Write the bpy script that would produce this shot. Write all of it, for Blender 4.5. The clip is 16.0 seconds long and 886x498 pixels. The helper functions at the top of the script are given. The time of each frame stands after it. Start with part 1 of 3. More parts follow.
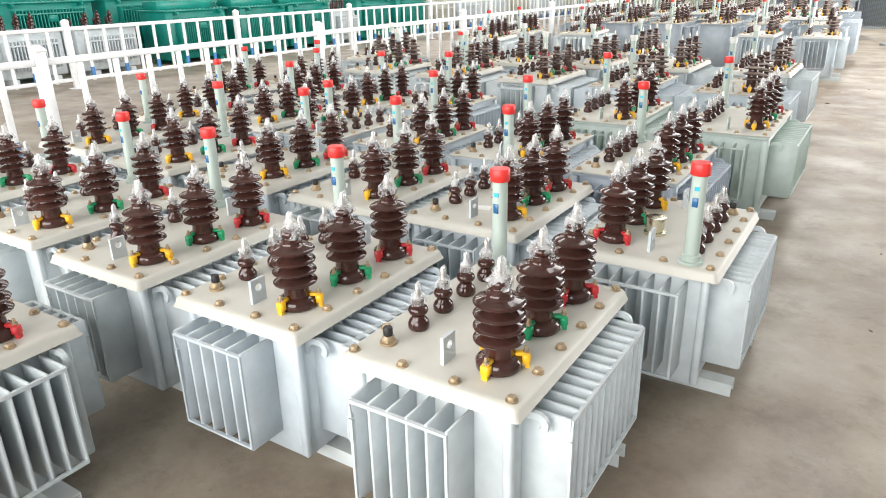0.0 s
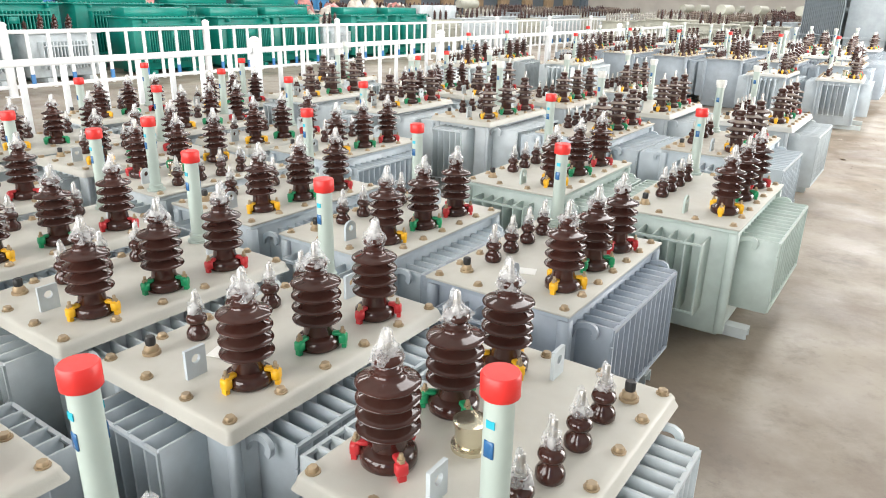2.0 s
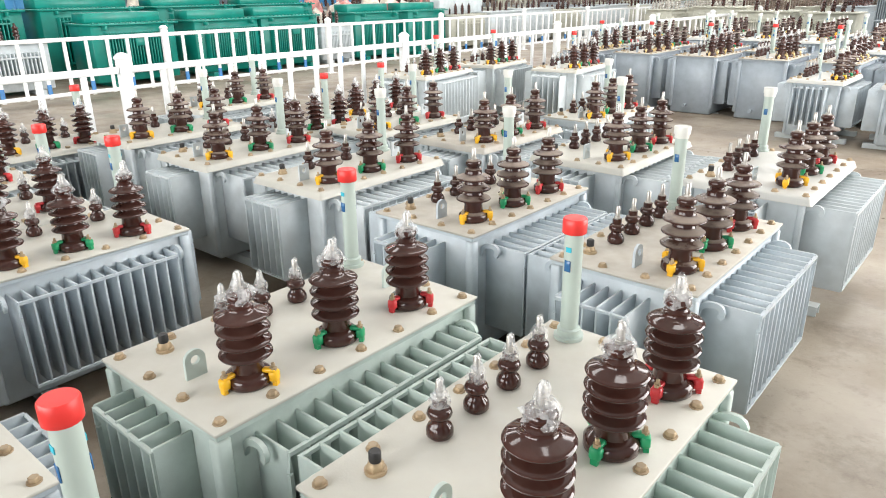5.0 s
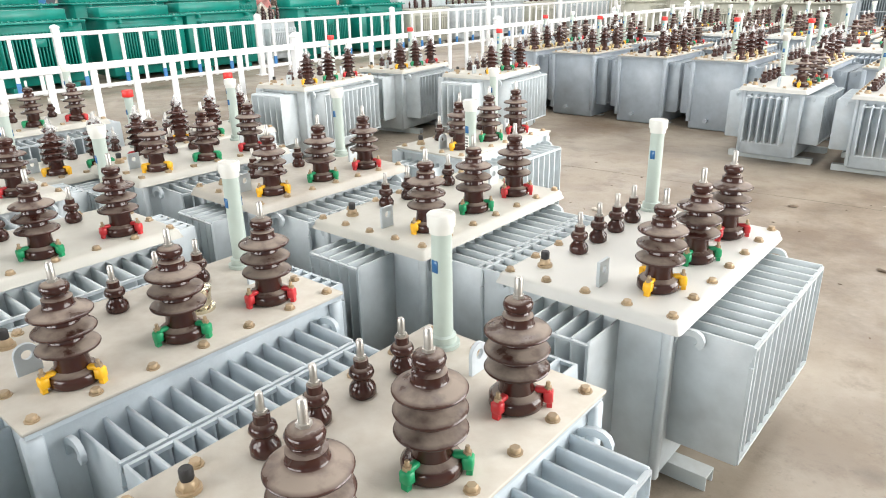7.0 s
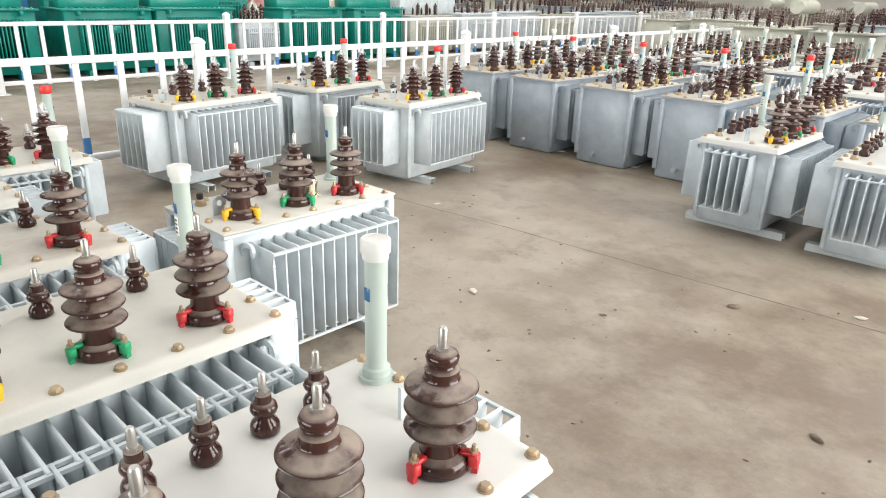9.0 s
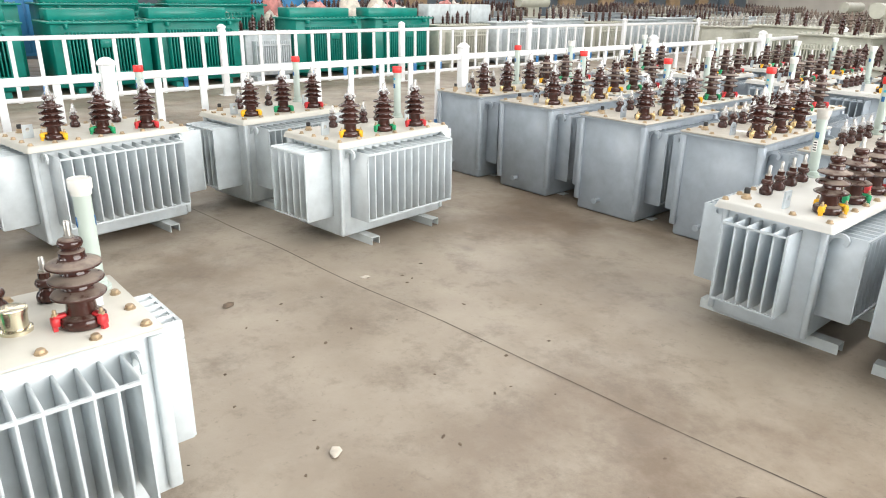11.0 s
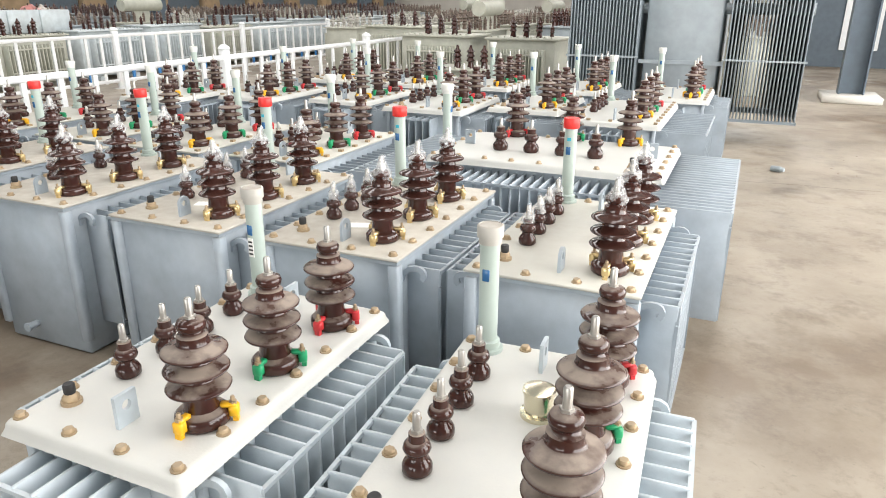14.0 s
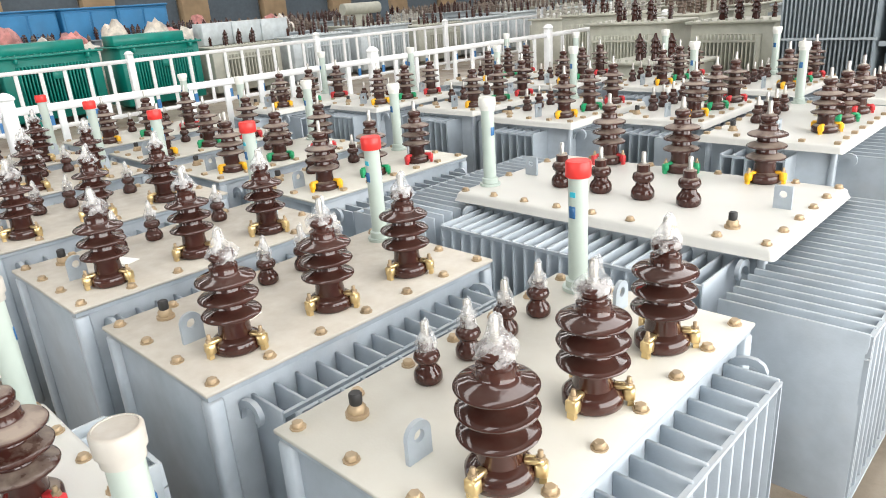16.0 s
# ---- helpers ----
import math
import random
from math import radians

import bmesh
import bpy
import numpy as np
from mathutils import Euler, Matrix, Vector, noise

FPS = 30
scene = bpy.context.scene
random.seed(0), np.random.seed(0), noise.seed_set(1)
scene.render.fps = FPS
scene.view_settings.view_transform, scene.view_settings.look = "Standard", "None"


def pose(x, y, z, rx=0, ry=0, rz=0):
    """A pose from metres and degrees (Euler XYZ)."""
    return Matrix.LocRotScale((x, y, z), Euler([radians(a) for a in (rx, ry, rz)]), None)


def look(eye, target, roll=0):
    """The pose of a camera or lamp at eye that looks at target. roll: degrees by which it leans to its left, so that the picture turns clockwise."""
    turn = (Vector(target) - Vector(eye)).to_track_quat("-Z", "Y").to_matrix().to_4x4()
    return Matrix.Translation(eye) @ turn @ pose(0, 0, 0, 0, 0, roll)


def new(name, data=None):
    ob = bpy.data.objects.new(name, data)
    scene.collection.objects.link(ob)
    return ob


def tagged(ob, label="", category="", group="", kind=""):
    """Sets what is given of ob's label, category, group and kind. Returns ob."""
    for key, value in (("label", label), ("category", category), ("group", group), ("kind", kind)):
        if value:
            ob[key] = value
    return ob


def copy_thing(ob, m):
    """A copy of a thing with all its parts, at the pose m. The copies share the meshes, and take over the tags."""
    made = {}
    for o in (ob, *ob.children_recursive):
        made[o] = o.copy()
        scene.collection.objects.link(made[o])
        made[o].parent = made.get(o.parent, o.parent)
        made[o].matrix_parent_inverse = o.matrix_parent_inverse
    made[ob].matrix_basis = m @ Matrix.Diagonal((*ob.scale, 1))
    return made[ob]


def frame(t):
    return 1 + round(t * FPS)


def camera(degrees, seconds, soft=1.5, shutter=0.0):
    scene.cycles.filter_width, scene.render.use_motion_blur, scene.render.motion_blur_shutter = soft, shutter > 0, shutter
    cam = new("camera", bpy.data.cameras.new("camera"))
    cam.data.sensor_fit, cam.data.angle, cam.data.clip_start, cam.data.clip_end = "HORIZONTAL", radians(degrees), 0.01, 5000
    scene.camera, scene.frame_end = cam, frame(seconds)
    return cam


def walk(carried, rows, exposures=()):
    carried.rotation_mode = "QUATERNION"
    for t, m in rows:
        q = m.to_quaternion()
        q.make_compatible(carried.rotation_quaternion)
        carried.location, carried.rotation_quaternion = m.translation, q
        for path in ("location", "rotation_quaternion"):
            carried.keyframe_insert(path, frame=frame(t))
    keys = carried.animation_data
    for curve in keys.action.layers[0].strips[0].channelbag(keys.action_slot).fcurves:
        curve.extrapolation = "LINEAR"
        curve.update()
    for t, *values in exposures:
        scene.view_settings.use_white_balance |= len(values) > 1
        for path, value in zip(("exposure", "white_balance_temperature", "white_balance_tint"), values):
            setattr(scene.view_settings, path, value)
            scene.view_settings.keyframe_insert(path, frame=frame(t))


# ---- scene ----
# ---- camera ----
cam = camera(65.5, 16.0, 1.0)
PATH = [
    (0, (-0.216, 0.062, 1.454), (-1.228, 1.627, 0.729), -1.3),
    (0.5, (-0.209, 0.417, 1.438), (-1.234, 1.975, 0.716), -0.5),
    (1, (-0.25, 0.772, 1.456), (-1.257, 2.357, 0.768), -0.1),
    (1.5, (-0.231, 1.174, 1.443), (-1.264, 2.751, 0.773), 1.3),
    (2, (-0.233, 1.534, 1.427), (-1.298, 3.085, 0.749), 1.2),
    (2.5, (-0.298, 1.922, 1.441), (-1.484, 3.399, 0.799), 1.3),
    (3, (-0.288, 2.291, 1.448), (-1.512, 3.736, 0.806), -0.2),
    (3.2, (-0.289, 2.429, 1.44), (-1.517, 3.867, 0.788), -0.2),
    (5.3, (-0.351, 4.058, 1.485), (-1.558, 5.487, 0.779), -0.7),
    (5.5, (-0.346, 4.23, 1.47), (-1.55, 5.661, 0.761), -0.8),
    (6, (-0.326, 4.63, 1.476), (-1.529, 6.059, 0.762), -1.0),
    (6.5, (-0.392, 5.035, 1.466), (-1.591, 6.466, 0.749), -1.0),
    (7, (-0.414, 5.432, 1.457), (-1.624, 6.853, 0.738), -1.2),
    (7.5, (-0.374, 5.801, 1.477), (-1.598, 7.204, 0.748), -0.5),
    (8, (-0.374, 6.169, 1.496), (-1.594, 7.581, 0.777), -0.4),
    (8.5, (-0.365, 6.558, 1.475), (-1.59, 7.969, 0.763), -0.9),
    (8.7, (-0.366, 6.724, 1.488), (-1.602, 8.127, 0.78), 0.4),
    (10.8, (-0.721, 8.354, 1.463), (-2.169, 9.548, 0.771), 0.4),
    (11, (-0.792, 8.464, 1.489), (-2.2, 9.704, 0.797), 1.0),
    (11.5, (-0.776, 8.817, 1.505), (-2.086, 10.177, 0.845), -0.4),
    (12, (-0.756, 9.178, 1.525), (-1.956, 10.633, 0.859), 0.8),
    (12.3, (-0.776, 9.42, 1.509), (-1.82, 10.989, 0.84), 1.2),
    (12.5, (-0.805, 9.572, 1.514), (-1.719, 11.221, 0.848), 1.6),
    (13, (-0.833, 9.923, 1.493), (-1.581, 11.649, 0.813), 0.8),
    (13.5, (-0.834, 10.27, 1.52), (-1.588, 11.991, 0.836), 0.4),
    (14, (-0.842, 10.646, 1.511), (-1.593, 12.369, 0.828), 0.2),
    (14.5, (-0.779, 10.982, 1.51), (-1.569, 12.684, 0.82), -0.2),
    (15, (-0.667, 11.301, 1.524), (-1.701, 12.865, 0.827), 0.2),
    (15.5, (-0.602, 11.642, 1.496), (-1.684, 13.172, 0.799), -0.7),
    (16, (-0.546, 11.977, 1.466), (-1.864, 13.315, 0.781), -4.0),
]
EXPOSURES = [(0.0, 0.1), (2.5, 0.24), (5.5, 0.25), (7.0, 0.19), (8.5, 0.0), (11.0, 0.02), (12.5, -0.15), (13.5, -0.16), (14.5, -0.13), (15.0, -0.22), (16.0, -0.24)]
walk(cam, [(t, look(eye, target, roll)) for t, eye, target, roll in PATH], EXPOSURES)

# ---- world and light ----
world = bpy.data.worlds.new("sky")
world.use_nodes = True
scene.world = world
wn = world.node_tree
sky = wn.nodes.new("ShaderNodeTexSky")
sky.sky_type, sky.sun_disc = "NISHITA", False
sky.sun_elevation, sky.sun_rotation = radians(50), radians(60)
wn.links.new(sky.outputs[0], wn.nodes["Background"].inputs[0])
wn.nodes["Background"].inputs[1].default_value = 0.12

HALL = (-36.0, 5.5, -4.6, 64.0, 9.0)  # x0, x1, y0, y1, height
SKYLIGHTS = (-26.0, -17.0, -8.5, -1.0)  # roof openings that run along the hall


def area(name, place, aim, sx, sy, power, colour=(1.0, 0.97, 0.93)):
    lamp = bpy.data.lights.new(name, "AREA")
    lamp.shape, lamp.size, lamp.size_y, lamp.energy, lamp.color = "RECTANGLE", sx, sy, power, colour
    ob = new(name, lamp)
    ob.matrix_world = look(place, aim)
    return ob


for sx, power in zip(SKYLIGHTS, (2300, 2200, 1800, 2050)):
    ob = area("skylight_lamp", (sx, 34.0, 8.95), (sx, 34.0, 0), 2.0, 56.0, power)
    ob.matrix_world = pose(sx, 34.0, 8.95)
area("side_gate_lamp", (5.45, 16.0, 3.2), (0, 16.0, 2.9), 15.0, 6.0, 2450)
# unseen fill lamp added behind the start, brightens faces turned to -y
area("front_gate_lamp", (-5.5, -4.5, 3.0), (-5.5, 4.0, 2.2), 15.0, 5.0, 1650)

# ---- materials ----


def node_mat(name):
    m = bpy.data.materials.new(name)
    m.use_nodes = True
    nt = m.node_tree
    return m, nt, nt.nodes["Principled BSDF"]


def add(nt, kind, **values):
    n = nt.nodes.new(kind)
    for k, v in values.items():
        n.inputs[k].default_value = v
    return n


def noise_tex(nt, scale, detail=4.0, rough=0.55, coord="Object"):
    tc = nt.nodes.new("ShaderNodeTexCoord")
    info = nt.nodes.new("ShaderNodeObjectInfo")
    off = nt.nodes.new("ShaderNodeVectorMath")
    off.operation = "MULTIPLY_ADD"
    comb = nt.nodes.new("ShaderNodeCombineXYZ")
    for i in range(3):
        nt.links.new(info.outputs["Random"], comb.inputs[i])
    nt.links.new(comb.outputs[0], off.inputs[0])
    off.inputs[1].default_value = (17.0, 23.0, 11.0)
    nt.links.new(tc.outputs[coord], off.inputs[2])
    n = add(nt, "ShaderNodeTexNoise", Scale=scale, Detail=detail, Roughness=rough)
    nt.links.new(off.outputs[0], n.inputs["Vector"])
    return n.outputs["Fac"]


def ramp(nt, fac, a, b, ca=(0, 0, 0, 1), cb=(1, 1, 1, 1)):
    r = nt.nodes.new("ShaderNodeValToRGB")
    r.color_ramp.elements[0].position, r.color_ramp.elements[1].position = a, b
    r.color_ramp.elements[0].color, r.color_ramp.elements[1].color = ca, cb
    nt.links.new(fac, r.inputs[0])
    return r.outputs[0]


def mix(nt, fac, a, b):
    m = nt.nodes.new("ShaderNodeMix")
    m.data_type = "RGBA"
    for sock, v in ((m.inputs[0], fac), (m.inputs[6], a), (m.inputs[7], b)):
        if isinstance(v, (int, float)):
            sock.default_value = v
        elif isinstance(v, tuple):
            sock.default_value = (*v[:3], 1)
        else:
            nt.links.new(v, sock)
    return m.outputs[2]


def times(nt, a, b, op="MULTIPLY"):
    m = nt.nodes.new("ShaderNodeMath")
    m.operation = op
    m.use_clamp = True
    for i, v in enumerate((a, b)):
        if isinstance(v, (int, float)):
            m.inputs[i].default_value = v
        else:
            nt.links.new(v, m.inputs[i])
    return m.outputs[0]


def upward(nt, lo=0.35, hi=0.9):
    g = nt.nodes.new("ShaderNodeNewGeometry")
    s = nt.nodes.new("ShaderNodeSeparateXYZ")
    nt.links.new(g.outputs["Normal"], s.inputs[0])
    return ramp(nt, s.outputs[2], lo, hi)


def bump(nt, p, fac, strength, distance=0.002):
    b = add(nt, "ShaderNodeBump", Strength=strength, Distance=distance)
    nt.links.new(fac, b.inputs["Height"])
    nt.links.new(b.outputs[0], p.inputs["Normal"])


def surface(name, colour, rough=0.4, metal=0.0, vary=0.12, scale=9.0, dust=0.0, dust_colour=(0.42, 0.37, 0.31),
            stain=0.0, grain=0.15, coat=0.0, settle=(0.35, 0.9), patchy=(22.0, 0.25, 0.7)):
    """A painted or bare surface: mottled colour, fine relief, settled dust on what faces up."""
    m, nt, p = node_mat(name)
    big = noise_tex(nt, scale)
    dark = tuple(c * (1 - vary) for c in colour)
    light = tuple(min(1, c * (1 + vary)) for c in colour)
    col = mix(nt, ramp(nt, big, 0.3, 0.7), dark, light)
    if stain:
        spots = ramp(nt, noise_tex(nt, scale * 0.45, 6.0, 0.65), 0.58, 0.72)
        col = mix(nt, times(nt, spots, stain), col, dust_colour)
    if dust:
        cover = times(nt, times(nt, upward(nt, *settle), ramp(nt, noise_tex(nt, patchy[0], 5.0), *patchy[1:])), dust)
        col = mix(nt, cover, col, dust_colour)
        r = times(nt, times(nt, cover, 0.6), rough, "ADD")
        nt.links.new(r, p.inputs["Roughness"])
    else:
        fine = ramp(nt, noise_tex(nt, scale * 4), 0.2, 0.8, (rough * 0.8,) * 3 + (1,), (min(1, rough * 1.25),) * 3 + (1,))
        nt.links.new(fine, p.inputs["Roughness"])
    nt.links.new(col, p.inputs["Base Color"])
    p.inputs["Metallic"].default_value = metal
    p.inputs["Coat Weight"].default_value = coat
    if grain:
        bump(nt, p, noise_tex(nt, 160.0, 2.0), grain)
    return m


PAINT = {
    "blue": surface("blue_grey_paint", (0.50, 0.56, 0.60), 0.36, dust=0.25, stain=0.12),
    "light": surface("light_grey_paint", (0.54, 0.59, 0.61), 0.36, dust=0.2, stain=0.1),
    "green": surface("green_grey_paint", (0.47, 0.55, 0.51), 0.36, dust=0.2, stain=0.1),
    "grey": surface("mid_grey_paint", (0.36, 0.41, 0.455), 0.36, dust=0.3, stain=0.15),
    "slate": surface("slate_paint", (0.36, 0.41, 0.47), 0.36, dust=0.2, stain=0.1),
}
LID = {
    "cream": surface("cream_lid_paint", (0.55, 0.535, 0.475), 0.42, vary=0.04, scale=5, dust=0.25, stain=0.22, dust_colour=(0.50, 0.455, 0.385)),
    "white": surface("white_lid_paint", (0.58, 0.575, 0.54), 0.38, vary=0.03, scale=5, dust=0.2, stain=0.1, dust_colour=(0.7, 0.66, 0.58)),
    "dusty": surface("dusty_lid_paint", (0.51, 0.48, 0.42), 0.5, vary=0.05, scale=5, dust=0.5, stain=0.5, dust_colour=(0.40, 0.345, 0.28)),
}
PORCELAIN = {
    "clean": surface("brown_glazed_porcelain", (0.046, 0.015, 0.011), 0.08, vary=0.25, grain=0, dust=0.05, coat=0.2),
    "dusty": surface("dusty_brown_porcelain", (0.045, 0.016, 0.012), 0.12, vary=0.25, grain=0, dust=0.9, dust_colour=(0.30, 0.245, 0.20), settle=(0.6, 0.9), patchy=(14.0, 0.34, 0.58)),
}
CLAMP = {
    "yellow": surface("yellow_plastic", (0.85, 0.46, 0.015), 0.4, vary=0.06, grain=0),
    "green": surface("green_plastic", (0.01, 0.30, 0.12), 0.4, vary=0.06, grain=0),
    "red": surface("red_plastic", (0.55, 0.03, 0.035), 0.4, vary=0.06, grain=0),
    "brass": surface("yellow_zinc_metal", (0.72, 0.55, 0.28), 0.3, 0.85, vary=0.12, grain=0),
}
M_BOLT = surface("zinc_plated_bolt", (0.40, 0.30, 0.185), 0.48, 0.4, vary=0.2, grain=0, dust=0.3)
M_STEEL = surface("grey_metal", (0.48, 0.46, 0.43), 0.36, 0.85, vary=0.12, grain=0)
M_CUP = surface("plated_cup_metal", (0.74, 0.68, 0.52), 0.2, 0.9, vary=0.1, grain=0)
M_TUBE = surface("pale_green_tube_paint", (0.42, 0.49, 0.445), 0.36, vary=0.05, grain=0.05)
M_CAPRED = surface("red_cap_plastic", (0.72, 0.035, 0.03), 0.4, vary=0.06, grain=0)
M_CAPWHITE = surface("white_cap_plastic", (0.64, 0.64, 0.60), 0.45, vary=0.05, grain=0, dust=0.35)
M_CAPGREY = surface("grey_cap_metal", (0.44, 0.42, 0.38), 0.45, vary=0.12, grain=0, dust=0.6, dust_colour=(0.33, 0.26, 0.19))
M_BLACK = surface("black_rubber", (0.018, 0.017, 0.017), 0.5, grain=0)
M_GAUGE = surface("blue_gauge_face", (0.03, 0.12, 0.28), 0.2, grain=0)
M_CYAN = surface("cyan_sticker", (0.03, 0.42, 0.55), 0.4, grain=0)
M_PAPER = surface("white_paper", (0.82, 0.81, 0.77), 0.7, vary=0.04, grain=0)
M_RAIL = surface("white_fence_paint", (0.84, 0.85, 0.85), 0.35, vary=0.05, dust=0.15, grain=0.05)
M_RAILBLUE = surface("blue_reflective_band", (0.06, 0.22, 0.50), 0.35, vary=0.1, grain=0)
M_TEAL = surface("teal_green_paint", (0.004, 0.225, 0.180), 0.35, vary=0.15, scale=4, dust=0.15)
M_BEIGE = surface("beige_grey_paint", (0.47, 0.47, 0.40), 0.42, vary=0.1, dust=0.25)
M_DARKRAD = surface("dark_grey_blue_paint", (0.20, 0.235, 0.26), 0.38, vary=0.12, dust=0.2)
M_BIGTANK = surface("grey_tank_paint", (0.30, 0.34, 0.365), 0.4, vary=0.08, dust=0.2)
M_COLUMN = surface("blue_grey_column_paint", (0.10, 0.13, 0.16), 0.5, vary=0.1)
M_WALL = surface("pale_wall_plaster", (0.52, 0.50, 0.46), 0.8, vary=0.08, scale=1.2, stain=0.2, grain=0.3)
M_CLADDING = surface("grey_metal_cladding", (0.42, 0.45, 0.47), 0.5, vary=0.08, scale=1.0, stain=0.1)
M_BLUEBOX = surface("blue_painted_steel", (0.03, 0.20, 0.42), 0.45, vary=0.12, scale=3, dust=0.2)
M_TANBOX = surface("tan_card", (0.40, 0.29, 0.18), 0.8, vary=0.15, scale=3)
M_SKID = surface("pale_grey_channel_paint", (0.56, 0.60, 0.60), 0.45, vary=0.1, dust=0.3)


def film_material():
    """Clear crinkled wrapping film."""
    m, nt, p = node_mat("clear_wrapping_film")
    p.inputs["Base Color"].default_value = (0.92, 0.93, 0.93, 1)
    p.inputs["Roughness"].default_value = 0.12
    bump(nt, p, noise_tex(nt, 70.0, 3.0), 1.0, 0.006)
    clear = nt.nodes.new("ShaderNodeBsdfTransparent")
    mixer = nt.nodes.new("ShaderNodeMixShader")
    nt.links.new(ramp(nt, noise_tex(nt, 40.0, 3.0), 0.35, 0.7, (0.08,) * 3 + (1,), (0.50,) * 3 + (1,)), mixer.inputs[0])
    nt.links.new(clear.outputs[0], mixer.inputs[1])
    nt.links.new(p.outputs[0], mixer.inputs[2])
    nt.links.new(mixer.outputs[0], nt.nodes["Material Output"].inputs[0])
    return m


M_FILM = film_material()


def floor_material():
    """Trodden concrete: broad tan and grey clouds, smears, oil spots, fine grit."""
    m, nt, p = node_mat("worn_concrete")
    base = mix(nt, ramp(nt, noise_tex(nt, 0.30, 4.0, 0.55), 0.40, 0.60), (0.170, 0.124, 0.084), (0.32, 0.27, 0.212))
    clouds = ramp(nt, noise_tex(nt, 1.2, 8.0, 0.70), 0.42, 0.62)
    base = mix(nt, times(nt, clouds, 0.6), base, (0.39, 0.338, 0.268))
    smears = ramp(nt, noise_tex(nt, 3.6, 10.0, 0.78), 0.50, 0.66)
    base = mix(nt, times(nt, smears, 0.65), base, (0.150, 0.115, 0.086))
    spots = ramp(nt, noise_tex(nt, 1.5, 3.0, 0.5), 0.67, 0.74)
    base = mix(nt, times(nt, spots, 0.75), base, (0.11, 0.088, 0.07))
    grit = ramp(nt, noise_tex(nt, 30.0, 5.0, 0.75), 0.60, 0.68)
    base = mix(nt, times(nt, grit, 0.35), base, (0.13, 0.105, 0.08))
    nt.links.new(base, p.inputs["Base Color"])
    nt.links.new(ramp(nt, noise_tex(nt, 1.9, 6.0, 0.6), 0.35, 0.68, (0.30,) * 3 + (1,), (0.62,) * 3 + (1,)), p.inputs["Roughness"])
    bump(nt, p, noise_tex(nt, 14.0, 8.0, 0.7), 0.25, 0.01)
    return m


M_FLOOR = floor_material()

# ---- mesh helpers ----


def box(bm, x0, x1, y0, y1, z0, z1, bevel=0.0):
    r = bmesh.ops.create_cube(bm, size=1.0, matrix=Matrix.LocRotScale(((x0 + x1) / 2, (y0 + y1) / 2, (z0 + z1) / 2), None, (x1 - x0, y1 - y0, z1 - z0)))
    if bevel:
        edges = list({e for v in r["verts"] for e in v.link_edges})
        bmesh.ops.bevel(bm, geom=edges, offset=bevel, segments=1, affect="EDGES")
    return bm


def block(x0, x1, y0, y1, z0, z1, bevel=0.0):
    return box(bmesh.new(), x0, x1, y0, y1, z0, z1, bevel)


def lathe(bm, profile, seg=20, at=(0, 0, 0), wobble=0.0):
    rings = []
    for r, z in profile:
        ring = []
        for i in range(seg):
            a = 2 * math.pi * i / seg
            k = 1 + (random.uniform(-wobble, wobble) if wobble else 0)
            ring.append(bm.verts.new((at[0] + r * k * math.cos(a), at[1] + r * k * math.sin(a), at[2] + z)))
        rings.append(ring)
    for a, b in zip(rings, rings[1:]):
        for i in range(seg):
            f = bm.faces.new((a[i], a[(i + 1) % seg], b[(i + 1) % seg], b[i]))
            f.smooth = True
    bm.faces.new(list(reversed(rings[0])))
    bm.faces.new(rings[-1])
    return bm


def rod(bm, a, b, r, seg=8):
    a, b = Vector(a), Vector(b)
    m = Matrix.Translation((a + b) / 2) @ (b - a).to_track_quat("Z", "Y").to_matrix().to_4x4()
    res = bmesh.ops.create_cone(bm, cap_ends=True, segments=seg, radius1=r, radius2=r, depth=(b - a).length, matrix=m)
    for f in {f for v in res["verts"] for f in v.link_faces}:
        f.smooth = len(f.verts) == 4
    return bm


def ribbon(points, width, thick, axis):
    """A flat bar bent along points (in a plane square to axis), width along axis."""
    bm = bmesh.new()
    ax = Vector(axis)
    pts = [Vector(p) for p in points]
    rings = []
    for i, p in enumerate(pts):
        d = (pts[min(i + 1, len(pts) - 1)] - pts[max(i - 1, 0)]).normalized()
        n = d.cross(ax).normalized() * (thick / 2)
        w = ax * (width / 2)
        rings.append([bm.verts.new(p + n + w), bm.verts.new(p + n - w), bm.verts.new(p - n - w), bm.verts.new(p - n + w)])
    for a, b in zip(rings, rings[1:]):
        for i in range(4):
            bm.faces.new((a[i], a[(i + 1) % 4], b[(i + 1) % 4], b[i]))
    bm.faces.new(list(reversed(rings[0])))
    bm.faces.new(rings[-1])
    bmesh.ops.recalc_face_normals(bm, faces=bm.faces)
    return bm


def to_mesh(name, bm, material):
    me = bpy.data.meshes.new(name)
    bm.to_mesh(me)
    bm.free()
    me.set_sharp_from_angle(angle=radians(48))
    me.materials.append(material)
    return me


MESHES = {}


def shape(key, build, material):
    """A mesh that alike parts share."""
    k = (key, material.name)
    if k not in MESHES:
        MESHES[k] = to_mesh(str(key[0] if isinstance(key, tuple) else key), build(), material)
    return MESHES[k]


def part(name, bm, material, parent, label="", at=None, turn=0.0):
    me = bm if isinstance(bm, bpy.types.Mesh) else to_mesh(name, bm, material)
    ob = new(name, me)
    ob.parent = parent
    if at is not None or turn:
        ob.matrix_basis = pose(*(at or (0, 0, 0)), 0, 0, turn)
    return tagged(ob, label)


def structure(name, bm, material, label, category):
    return tagged(new(name, to_mesh(name, bm, material)), label, category, kind="structure")


